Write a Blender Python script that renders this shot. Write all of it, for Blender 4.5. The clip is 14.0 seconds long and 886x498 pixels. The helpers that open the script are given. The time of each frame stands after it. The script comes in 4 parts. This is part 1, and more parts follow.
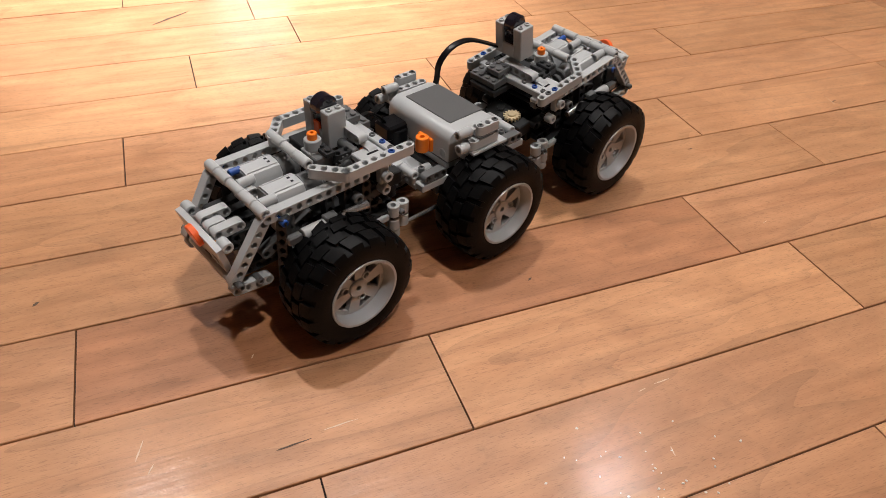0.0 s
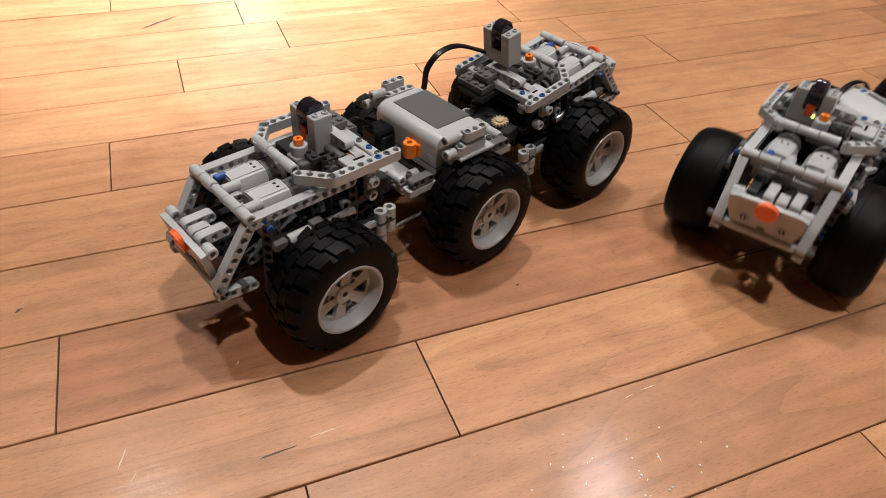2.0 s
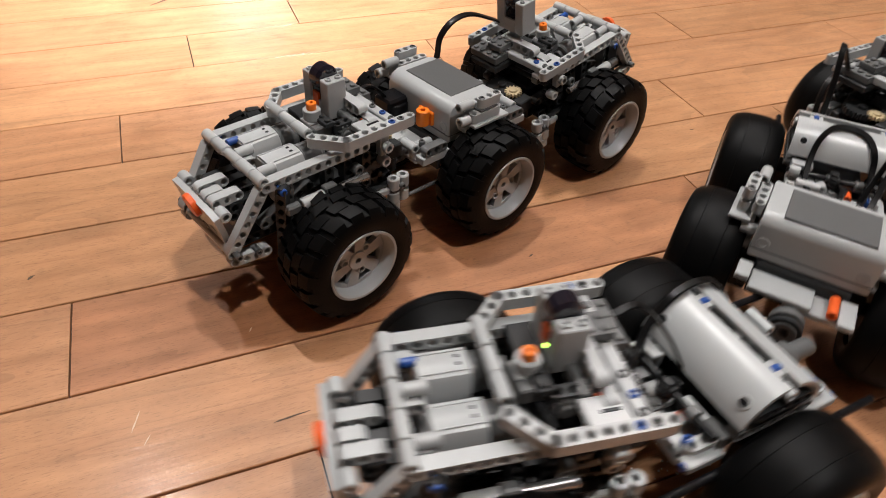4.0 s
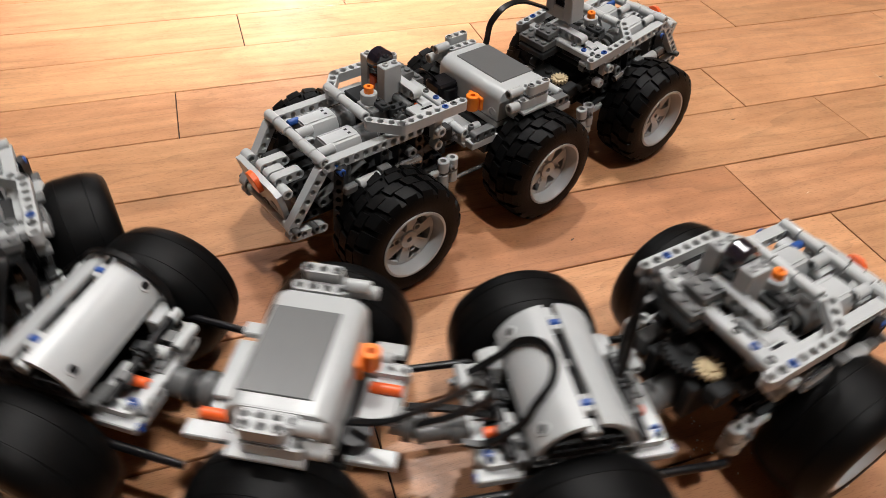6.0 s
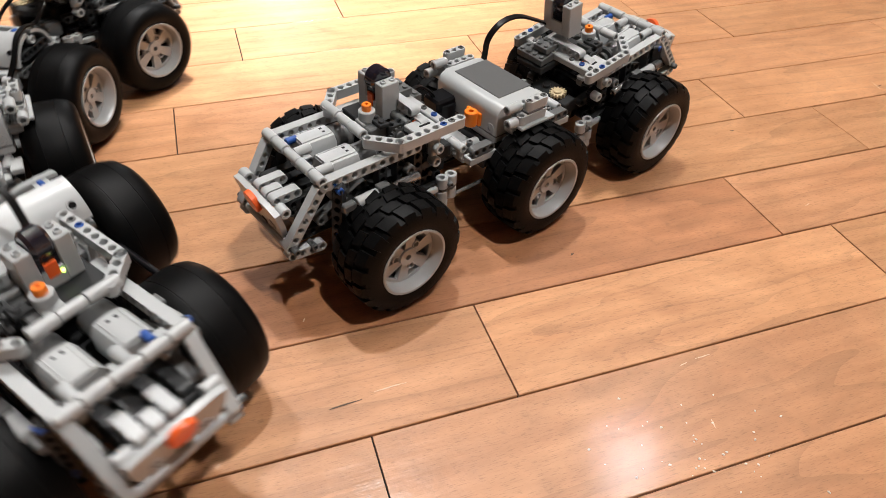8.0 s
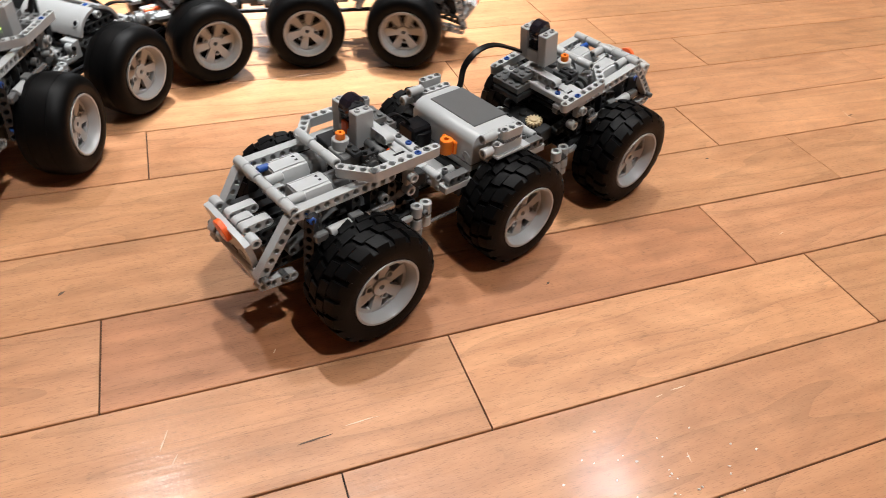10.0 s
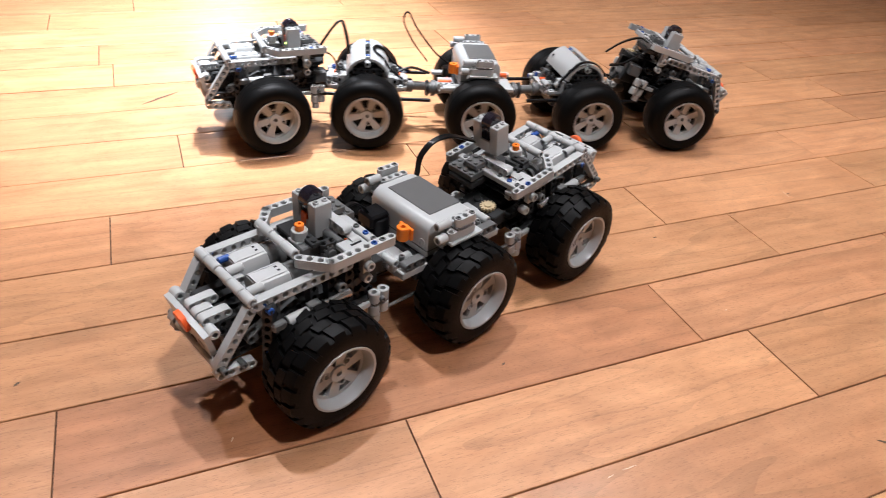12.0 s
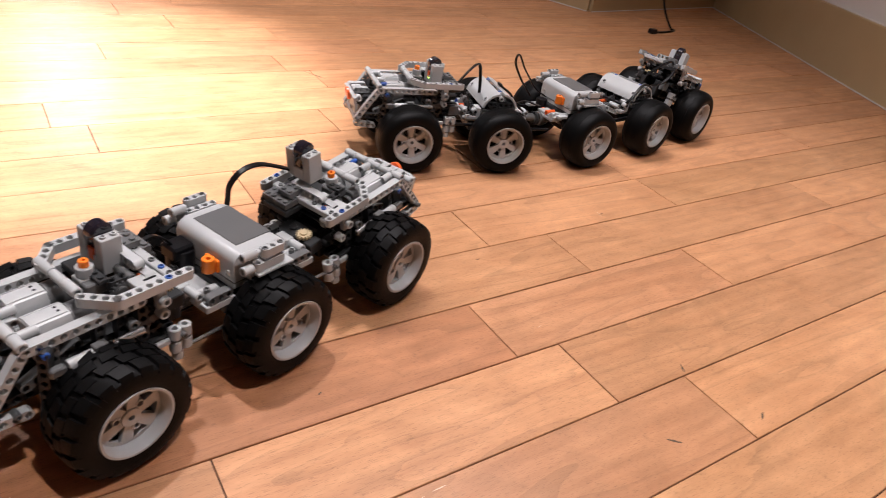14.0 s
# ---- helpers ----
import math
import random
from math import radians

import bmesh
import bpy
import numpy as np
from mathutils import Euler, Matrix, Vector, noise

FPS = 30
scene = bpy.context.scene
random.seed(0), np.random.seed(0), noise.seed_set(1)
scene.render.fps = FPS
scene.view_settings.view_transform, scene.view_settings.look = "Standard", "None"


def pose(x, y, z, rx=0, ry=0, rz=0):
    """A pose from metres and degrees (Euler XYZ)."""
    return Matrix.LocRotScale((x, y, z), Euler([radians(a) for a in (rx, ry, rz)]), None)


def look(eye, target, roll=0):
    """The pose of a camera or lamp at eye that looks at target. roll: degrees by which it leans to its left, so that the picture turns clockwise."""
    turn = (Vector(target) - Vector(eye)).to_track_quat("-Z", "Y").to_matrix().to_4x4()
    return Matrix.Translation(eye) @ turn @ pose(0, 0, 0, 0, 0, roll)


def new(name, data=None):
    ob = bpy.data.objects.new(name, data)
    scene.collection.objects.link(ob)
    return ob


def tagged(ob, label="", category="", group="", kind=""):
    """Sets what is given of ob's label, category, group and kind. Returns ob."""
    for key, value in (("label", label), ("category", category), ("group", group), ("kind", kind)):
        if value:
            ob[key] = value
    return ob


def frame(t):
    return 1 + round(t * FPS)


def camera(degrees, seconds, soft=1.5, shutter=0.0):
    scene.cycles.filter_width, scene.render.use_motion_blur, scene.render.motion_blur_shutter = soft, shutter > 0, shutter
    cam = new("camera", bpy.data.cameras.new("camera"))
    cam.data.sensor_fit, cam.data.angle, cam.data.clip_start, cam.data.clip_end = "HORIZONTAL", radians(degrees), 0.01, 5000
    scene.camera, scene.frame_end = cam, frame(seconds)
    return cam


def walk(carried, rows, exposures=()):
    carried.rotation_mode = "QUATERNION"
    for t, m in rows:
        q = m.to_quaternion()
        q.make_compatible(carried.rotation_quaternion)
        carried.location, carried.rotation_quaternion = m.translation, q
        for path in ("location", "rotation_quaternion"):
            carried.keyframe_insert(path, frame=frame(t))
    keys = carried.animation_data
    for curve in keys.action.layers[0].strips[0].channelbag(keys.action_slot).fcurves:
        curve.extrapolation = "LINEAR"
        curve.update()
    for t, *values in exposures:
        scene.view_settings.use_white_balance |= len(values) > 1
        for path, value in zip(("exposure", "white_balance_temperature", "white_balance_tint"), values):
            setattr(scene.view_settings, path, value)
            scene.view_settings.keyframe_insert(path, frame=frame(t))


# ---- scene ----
cam = camera(66.4, 14.0, soft=0.65, shutter=0.75)
PATH = [
    (0, (-0.132, -0.324, 0.389), (0.462, 1.067, -0.92), 3.2),
    (0.5, (-0.132, -0.323, 0.389), (0.471, 1.062, -0.921), 3.5),
    (1, (-0.129, -0.322, 0.389), (0.477, 1.069, -0.913), 3.5),
    (1.5, (-0.128, -0.322, 0.389), (0.486, 1.07, -0.91), 3.7),
    (2, (-0.128, -0.324, 0.389), (0.491, 1.067, -0.908), 3.8),
    (2.2, (-0.128, -0.323, 0.388), (0.489, 1.066, -0.912), 3.8),
    (4.3, (-0.138, -0.334, 0.371), (0.45, 1.045, -0.952), 3.4),
    (4.5, (-0.14, -0.337, 0.383), (0.423, 1.025, -0.97), 3.9),
    (5, (-0.151, -0.339, 0.384), (0.388, 1.023, -0.977), 3.7),
    (5.5, (-0.154, -0.337, 0.384), (0.396, 1.017, -0.981), 4.5),
    (6, (-0.159, -0.337, 0.385), (0.365, 1.029, -0.978), 3.7),
    (6.5, (-0.157, -0.334, 0.385), (0.369, 1.026, -0.983), 4.0),
    (7, (-0.158, -0.331, 0.384), (0.371, 1.029, -0.984), 4.0),
    (7.5, (-0.157, -0.331, 0.388), (0.366, 1.037, -0.974), 3.4),
    (10, (-0.148, -0.323, 0.392), (0.441, 1.074, -0.914), 4.7),
    (10.5, (-0.144, -0.322, 0.396), (0.501, 1.08, -0.876), 5.7),
    (11, (-0.144, -0.322, 0.413), (0.523, 1.155, -0.759), 5.1),
    (11.5, (-0.143, -0.325, 0.417), (0.525, 1.163, -0.739), 5.0),
    (12, (-0.141, -0.33, 0.419), (0.562, 1.145, -0.735), 5.7),
    (12.5, (-0.134, -0.335, 0.419), (0.626, 1.115, -0.729), 6.8),
    (13, (-0.122, -0.341, 0.424), (0.718, 1.086, -0.698), 7.7),
    (13.5, (-0.106, -0.348, 0.428), (0.861, 1.031, -0.651), 9.3),
    (14, (-0.096, -0.353, 0.429), (0.952, 0.987, -0.623), 10.6),
]
walk(cam, [(t, look(eye, target, roll)) for t, eye, target, roll in PATH],
     exposures=((0, -0.18, 6400, 15), (2.2, -0.18, 6400, 15), (4.5, -0.03, 6320, 13), (7.5, 0.18, 6280, 12), (10.5, 0.22, 6150, 12), (12.5, 0.24, 5950, 17), (14, 0.18, 6250, 21)))

# ---------- light ----------
world = bpy.data.worlds.new("room_ambient")
scene.world = world
world.use_nodes = True
world.node_tree.nodes["Background"].inputs[0].default_value = (1.0, 0.86, 0.72, 1)
world.node_tree.nodes["Background"].inputs[1].default_value = 0.036


def spot(name, eye, target, watts, cone, blend, radius, colour):
    data = bpy.data.lights.new(name, "SPOT")
    data.energy, data.spot_size, data.spot_blend = watts, radians(cone), blend
    data.shadow_soft_size, data.color = radius, colour
    ob = new(name, data)
    ob.matrix_world = look(eye, target)
    return ob


WARM = (1.0, 0.965, 0.90)
COOL = (0.96, 0.97, 0.94)
spot("ceiling_spot_light", (0.13, 0.80, 2.40), (-0.02, 0.30, 0), 122, 115, 0.9, 0.026, WARM)
spot("ceiling_spot_light", (0.20, 1.10, 2.40), (-0.02, 0.87, 0), 760, 29, 1.0, 0.026, COOL)
spot("ceiling_spot_light", (1.27, 0.87, 2.40), (0.25, -0.10, 0), 70, 66, 0.9, 0.026, WARM)
spot("ceiling_spot_light", (-0.60, 1.35, 2.40), (0.0, 0.3, 0), 72, 92, 0.9, 0.026, WARM)
# added fill from the camera side, lifts rims and shadows; no known fixture
spot("ceiling_spot_light", (0.35, -0.60, 2.40), (0.10, 0.08, 0), 122, 80, 0.9, 0.026, WARM)
# an added, unseen light at the far end, for pale glare on the varnish
spot("far_glare_light", (0.28, 3.60, 1.10), (0.0, 0.80, 0), 24, 50, 0.9, 0.22, COOL)


# ---------- materials ----------
def material(name, colour, rough=0.5, metal=0.0, grain=0.06, size=60.0, bump=0.05, coat=0.0, spread=0.0, shine=0.5):
    """A solid surface with grain at two scales, uneven gloss and fine relief; spread varies it from piece to piece."""
    m = bpy.data.materials.new(name)
    m.use_nodes = True
    t = m.node_tree
    b = t.nodes["Principled BSDF"]
    co = t.nodes.new("ShaderNodeTexCoord")
    n1 = t.nodes.new("ShaderNodeTexNoise")
    n1.inputs["Scale"].default_value, n1.inputs["Detail"].default_value = size, 4
    n2 = t.nodes.new("ShaderNodeTexNoise")
    n2.inputs["Scale"].default_value, n2.inputs["Detail"].default_value = size * 12, 3
    t.links.new(co.outputs["Object"], n1.inputs["Vector"])
    t.links.new(co.outputs["Object"], n2.inputs["Vector"])
    hsv = t.nodes.new("ShaderNodeHueSaturation")
    hsv.inputs["Color"].default_value = (*colour, 1)
    val = t.nodes.new("ShaderNodeMapRange")
    val.inputs["To Min"].default_value, val.inputs["To Max"].default_value = 1 - grain, 1 + grain
    t.links.new(n1.outputs["Fac"], val.inputs["Value"])
    info = t.nodes.new("ShaderNodeObjectInfo")
    per = t.nodes.new("ShaderNodeMapRange")
    per.inputs["To Min"].default_value, per.inputs["To Max"].default_value = 1 - spread, 1 + spread
    t.links.new(info.outputs["Random"], per.inputs["Value"])
    mul = t.nodes.new("ShaderNodeMath")
    mul.operation = "MULTIPLY"
    t.links.new(val.outputs[0], mul.inputs[0])
    t.links.new(per.outputs[0], mul.inputs[1])
    t.links.new(mul.outputs[0], hsv.inputs["Value"])
    t.links.new(hsv.outputs[0], b.inputs["Base Color"])
    r = t.nodes.new("ShaderNodeMapRange")
    r.inputs["To Min"].default_value, r.inputs["To Max"].default_value = max(rough - 0.08, 0.03), min(rough + 0.1, 1)
    t.links.new(n2.outputs["Fac"], r.inputs["Value"])
    t.links.new(r.outputs[0], b.inputs["Roughness"])
    b.inputs["Metallic"].default_value = metal
    b.inputs["Specular IOR Level"].default_value = shine
    b.inputs["Coat Weight"].default_value = coat
    if bump:
        bp = t.nodes.new("ShaderNodeBump")
        bp.inputs["Strength"].default_value, bp.inputs["Distance"].default_value = bump, 0.0005
        t.links.new(n2.outputs["Fac"], bp.inputs["Height"])
        t.links.new(bp.outputs[0], b.inputs["Normal"])
    return m


def wood_material(name, dark, light):
    m = bpy.data.materials.new(name)
    m.use_nodes = True
    t = m.node_tree
    b = t.nodes["Principled BSDF"]
    L = t.links.new

    def node(kind, **values):
        nd = t.nodes.new(kind)
        for k, v in values.items():
            nd.inputs[k.replace("_", " ")].default_value = v
        return nd
    co, info = node("ShaderNodeTexCoord"), node("ShaderNodeObjectInfo")
    off = t.nodes.new("ShaderNodeVectorMath")
    off.operation = "SCALE"
    off.inputs[0].default_value = (37.0, 11.0, 5.0)
    L(info.outputs["Random"], off.inputs["Scale"])
    add = t.nodes.new("ShaderNodeVectorMath")
    add.operation = "ADD"
    L(co.outputs["Object"], add.inputs[0])
    L(off.outputs[0], add.inputs[1])

    def stretched(scale):
        mp = t.nodes.new("ShaderNodeMapping")
        mp.inputs["Scale"].default_value = scale
        L(add.outputs[0], mp.inputs["Vector"])
        return mp
    broad, fine = stretched((5.5, 17, 5)), stretched((9, 130, 12))
    n1 = node("ShaderNodeTexNoise", Scale=1.0, Detail=5.0, Roughness=0.55, Distortion=1.2)
    L(broad.outputs[0], n1.inputs["Vector"])
    n2 = node("ShaderNodeTexNoise", Scale=1.0, Detail=4.0, Roughness=0.6)
    L(fine.outputs[0], n2.inputs["Vector"])
    n3 = node("ShaderNodeTexNoise", Scale=55.0, Detail=5.0, Roughness=0.7)
    L(add.outputs[0], n3.inputs["Vector"])
    wave = node("ShaderNodeTexWave", Scale=1.0, Distortion=7.0, Detail=3.0, Detail_Scale=0.8)
    wave.wave_type, wave.bands_direction = "BANDS", "Y"
    wm = stretched((1.1, 15, 1))
    L(wm.outputs[0], wave.inputs["Vector"])
    ramp = t.nodes.new("ShaderNodeValToRGB")
    e = ramp.color_ramp.elements
    e[0].position, e[0].color = 0.30, (*dark, 1)
    e[1].position, e[1].color = 0.78, (*light, 1)
    mix = t.nodes.new("ShaderNodeMath")
    mix.operation = "MULTIPLY_ADD"
    L(n2.outputs["Fac"], mix.inputs[0])
    mix.inputs[1].default_value = 0.30
    sc = t.nodes.new("ShaderNodeMath")
    sc.operation = "MULTIPLY_ADD"
    L(n1.outputs["Fac"], sc.inputs[0])
    sc.inputs[1].default_value = 0.70
    sw = t.nodes.new("ShaderNodeMath")
    sw.operation = "MULTIPLY"
    L(wave.outputs["Fac"], sw.inputs[0])
    sw.inputs[1].default_value = 0.07
    L(sw.outputs[0], sc.inputs[2])
    L(sc.outputs[0], mix.inputs[2])
    L(mix.outputs[0], ramp.inputs["Fac"])
    n5 = node("ShaderNodeTexNoise", Scale=1.0, Detail=3.0, Roughness=0.45, Distortion=0.6)
    lm = stretched((1.3, 9, 1))
    L(lm.outputs[0], n5.inputs["Vector"])
    rings = t.nodes.new("ShaderNodeMath")
    rings.operation = "MULTIPLY"
    rings.inputs[1].default_value = 9.0
    L(n5.outputs["Fac"], rings.inputs[0])
    ring = t.nodes.new("ShaderNodeMath")
    ring.operation = "FRACT"
    L(rings.outputs[0], ring.inputs[0])
    thin = node("ShaderNodeMapRange", From_Min=0.0, From_Max=0.22, To_Min=0.84, To_Max=1.0)
    L(ring.outputs[0], thin.inputs["Value"])
    pores = stretched((160, 1500, 160))
    n4 = node("ShaderNodeTexNoise", Scale=1.0, Detail=2.0)
    L(pores.outputs[0], n4.inputs["Vector"])
    dots = node("ShaderNodeMapRange", From_Min=0.30, From_Max=0.44, To_Min=0.72, To_Max=1.0)
    L(n4.outputs["Fac"], dots.inputs["Value"])
    spots = node("ShaderNodeMapRange", From_Min=0.27, From_Max=0.40, To_Min=0.84, To_Max=1.0)
    L(n3.outputs["Fac"], spots.inputs["Value"])
    wear = t.nodes.new("ShaderNodeMath")
    wear.operation = "MULTIPLY"
    L(thin.outputs[0], wear.inputs[0])
    L(dots.outputs[0], wear.inputs[1])
    wear2 = t.nodes.new("ShaderNodeMath")
    wear2.operation = "MULTIPLY"
    L(wear.outputs[0], wear2.inputs[0])
    L(spots.outputs[0], wear2.inputs[1])
    hsv = t.nodes.new("ShaderNodeHueSaturation")
    # cloudy mottling across the figure
    n6 = node("ShaderNodeTexNoise", Scale=1.0, Detail=4.0, Roughness=0.6, Distortion=0.8)
    cm = stretched((16, 26, 16))
    L(cm.outputs[0], n6.inputs["Vector"])
    cloud = node("ShaderNodeMapRange", From_Min=0.25, From_Max=0.75, To_Min=0.86, To_Max=1.12)
    L(n6.outputs["Fac"], cloud.inputs["Value"])
    wear3 = t.nodes.new("ShaderNodeMath")
    wear3.operation = "MULTIPLY"
    L(wear2.outputs[0], wear3.inputs[0])
    L(cloud.outputs[0], wear3.inputs[1])
    pv = node("ShaderNodeMapRange", To_Min=0.89, To_Max=1.11)
    L(info.outputs["Random"], pv.inputs["Value"])
    tone = t.nodes.new("ShaderNodeMath")
    tone.operation = "MULTIPLY"
    L(pv.outputs[0], tone.inputs[0])
    L(wear3.outputs[0], tone.inputs[1])
    L(tone.outputs[0], hsv.inputs["Value"])
    ph = t.nodes.new("ShaderNodeMath")
    ph.operation = "MULTIPLY"
    ph.inputs[1].default_value = 7.31
    L(info.outputs["Random"], ph.inputs[0])
    fr = t.nodes.new("ShaderNodeMath")
    fr.operation = "FRACT"
    L(ph.outputs[0], fr.inputs[0])
    hh = node("ShaderNodeMapRange", To_Min=0.498, To_Max=0.503)
    L(fr.outputs[0], hh.inputs["Value"])
    L(hh.outputs[0], hsv.inputs["Hue"])
    L(ramp.outputs[0], hsv.inputs["Color"])
    L(hsv.outputs[0], b.inputs["Base Color"])
    rr = node("ShaderNodeMapRange", To_Min=0.30, To_Max=0.58)
    b.inputs["Specular IOR Level"].default_value = 0.38
    L(n3.outputs["Fac"], rr.inputs["Value"])
    L(rr.outputs[0], b.inputs["Roughness"])
    b.inputs["Coat Weight"].default_value, b.inputs["Coat Roughness"].default_value = 0.18, 0.16
    bp = node("ShaderNodeBump", Strength=0.30, Distance=0.0008)
    bm2 = t.nodes.new("ShaderNodeMath")
    bm2.operation = "ADD"
    L(n2.outputs["Fac"], bm2.inputs[0])
    L(n3.outputs["Fac"], bm2.inputs[1])
    L(bm2.outputs[0], bp.inputs["Height"])
    L(bp.outputs[0], b.inputs["Normal"])
    L(bp.outputs[0], b.inputs["Coat Normal"])
    return m


WOOD_DARK, WOOD_LIGHT = (0.385, 0.174, 0.078), (0.64, 0.332, 0.167)
MAPLE = wood_material("maple", WOOD_DARK, WOOD_LIGHT)
# a few strips are cut from the redder heart of the tree
HEARTWOOD = wood_material("maple_heartwood", (0.285, 0.120, 0.053), (0.475, 0.220, 0.105))
GAP = material("floor_gap", (0.024, 0.011, 0.006), 0.8)
PLASTER = material("wall_paint", (0.62, 0.61, 0.59), 0.8, size=9, grain=0.04)
CEIL = material("ceiling_paint", (0.5, 0.49, 0.47), 0.9, size=5)
BASEB = material("baseboard_paint", (0.40, 0.30, 0.165), 0.5, size=14, grain=0.05)
GREY = material("light_grey_plastic", (0.395, 0.41, 0.412), 0.30, grain=0.06, spread=0.08)
RIM_GREY = material("rim_grey_plastic", (0.36, 0.37, 0.37), 0.32, grain=0.05)
SMOKE = material("mid_grey_plastic", (0.105, 0.108, 0.108), 0.33, spread=0.06)
DARK = material("dark_grey_plastic", (0.024, 0.025, 0.026), 0.36, spread=0.15, shine=0.28)
BLACK = material("black_plastic", (0.004, 0.004, 0.005), 0.30, spread=0.1, shine=0.25)
RUBBER = material("tyre_rubber", (0.0024, 0.0024, 0.0025), 0.44, grain=0.3, size=90, bump=0.3, shine=0.10)
CABLE = material("black_cable", (0.0035, 0.0035, 0.0038), 0.30, shine=0.25)
ORANGE = material("orange_plastic", (0.85, 0.20, 0.012), 0.32)
RED = material("red_orange_plastic", (0.80, 0.12, 0.022), 0.32)
BLUE = material("blue_plastic", (0.02, 0.075, 0.30), 0.32)
TAN = material("tan_plastic", (0.50, 0.40, 0.24), 0.4)
SILVER = material("polished_axle", (0.35, 0.35, 0.35), 0.22, metal=0.8)
LENS = material("dark_lens", (0.012, 0.010, 0.016), 0.08, coat=0.5)
GLOW = material("indicator_green", (0.3, 0.9, 0.1), 0.3)
GLOW.node_tree.nodes["Principled BSDF"].inputs["Emission Color"].default_value = (0.55, 1.0, 0.12, 1)
GLOW.node_tree.nodes["Principled BSDF"].inputs["Emission Strength"].default_value = 6.0
SCUFF = material("scuff_mark", (0.10, 0.06, 0.035), 0.7)
PALE = material("pale_scratch", (0.66, 0.48, 0.33), 0.4)
# near white, for specks that imitate lamp sparkle on the boards
GLINT_SPECK = material("white_glint_speck", (0.75, 0.70, 0.62), 0.5)


# ---------- building helpers (millimetres in, metres out) ----------
def at(x, y, z, rx=0, ry=0, rz=0):
    return pose(x / 1000, y / 1000, z / 1000, rx, ry, rz)


def mesh_of(bm, name, smooth=True):
    bmesh.ops.recalc_face_normals(bm, faces=bm.faces)
    me = bpy.data.meshes.new(name)
    bm.to_mesh(me)
    bm.free()
    if smooth:
        me.shade_smooth()
        me.set_sharp_from_angle(angle=radians(32))
    me.transform(Matrix.Scale(0.001, 4))
    return me


MESHES = {}


def shared(key, build):
    if key not in MESHES:
        MESHES[key] = mesh_of(build(), key[0] if isinstance(key, tuple) else key)
    return MESHES[key]


def part(name, me, mat, parent, m=Matrix(), label=""):
    """Links a mesh as one object under a thing or a part. A mesh shared between colours carries the material on the object."""
    ob = new(name, me)
    if not me.materials:
        me.materials.append(None)
    ob.material_slots[0].link = "OBJECT"
    ob.material_slots[0].material = mat
    ob.parent = parent
    ob.matrix_basis = m
    if label:
        ob["label"] = label
    return ob


def thing(name, m=Matrix(), **tags):
    ob = new(name)
    ob.empty_display_size = 0.02
    ob.matrix_basis = m
    return tagged(ob, **tags)


def add_prism(bm, loop, z0, z1, m=Matrix()):
    lo = [bm.verts.new(m @ Vector((x, y, z0))) for x, y in loop]
    hi = [bm.verts.new(m @ Vector((x, y, z1))) for x, y in loop]
    bm.faces.new(hi)
    bm.faces.new(lo[::-1])
    n = len(loop)
    for i in range(n):
        bm.faces.new((lo[i], lo[(i + 1) % n], hi[(i + 1) % n], hi[i]))


def add_box(bm, x0, x1, y0, y1, z0, z1, c=0.6):
    """A box with chamfered edges."""
    made = bmesh.ops.create_cube(bm, size=1, matrix=Matrix.LocRotScale(((x0 + x1) / 2, (y0 + y1) / 2, (z0 + z1) / 2), None, (x1 - x0, y1 - y0, z1 - z0)))
    if c:
        vs = made["verts"]
        es = list({e for v in vs for e in v.link_edges})
        bmesh.ops.bevel(bm, geom=es, offset=c, segments=1, affect="EDGES", profile=0.5)


def add_tube(bm, axis, a, b, u, v, r, inner=0.0, seg=14, chamfer=0.5):
    """A cylinder or, with inner, an open tube along an axis from a to b, through (u, v) of the two other axes."""
    prof = [(r - chamfer, a), (r, a + chamfer), (r, b - chamfer), (r - chamfer, b)]
    if inner:
        prof += [(inner, b), (inner, a)]
    rings = []
    for rad, h in prof:
        ring = []
        for i in range(seg):
            w = 2 * math.pi * i / seg
            p, q = rad * math.cos(w), rad * math.sin(w)
            ring.append(bm.verts.new({"x": (h, u + p, v + q), "y": (u + p, h, v + q), "z": (u + p, v + q, h)}[axis]))
        rings.append(ring)
    pairs = list(zip(rings, rings[1:])) + ([(rings[-1], rings[0])] if inner else [])
    for A, B in pairs:
        for i in range(seg):
            bm.faces.new((A[i], A[(i + 1) % seg], B[(i + 1) % seg], B[i]))
    if not inner:
        bm.faces.new(rings[0][::-1])
        bm.faces.new(rings[-1])


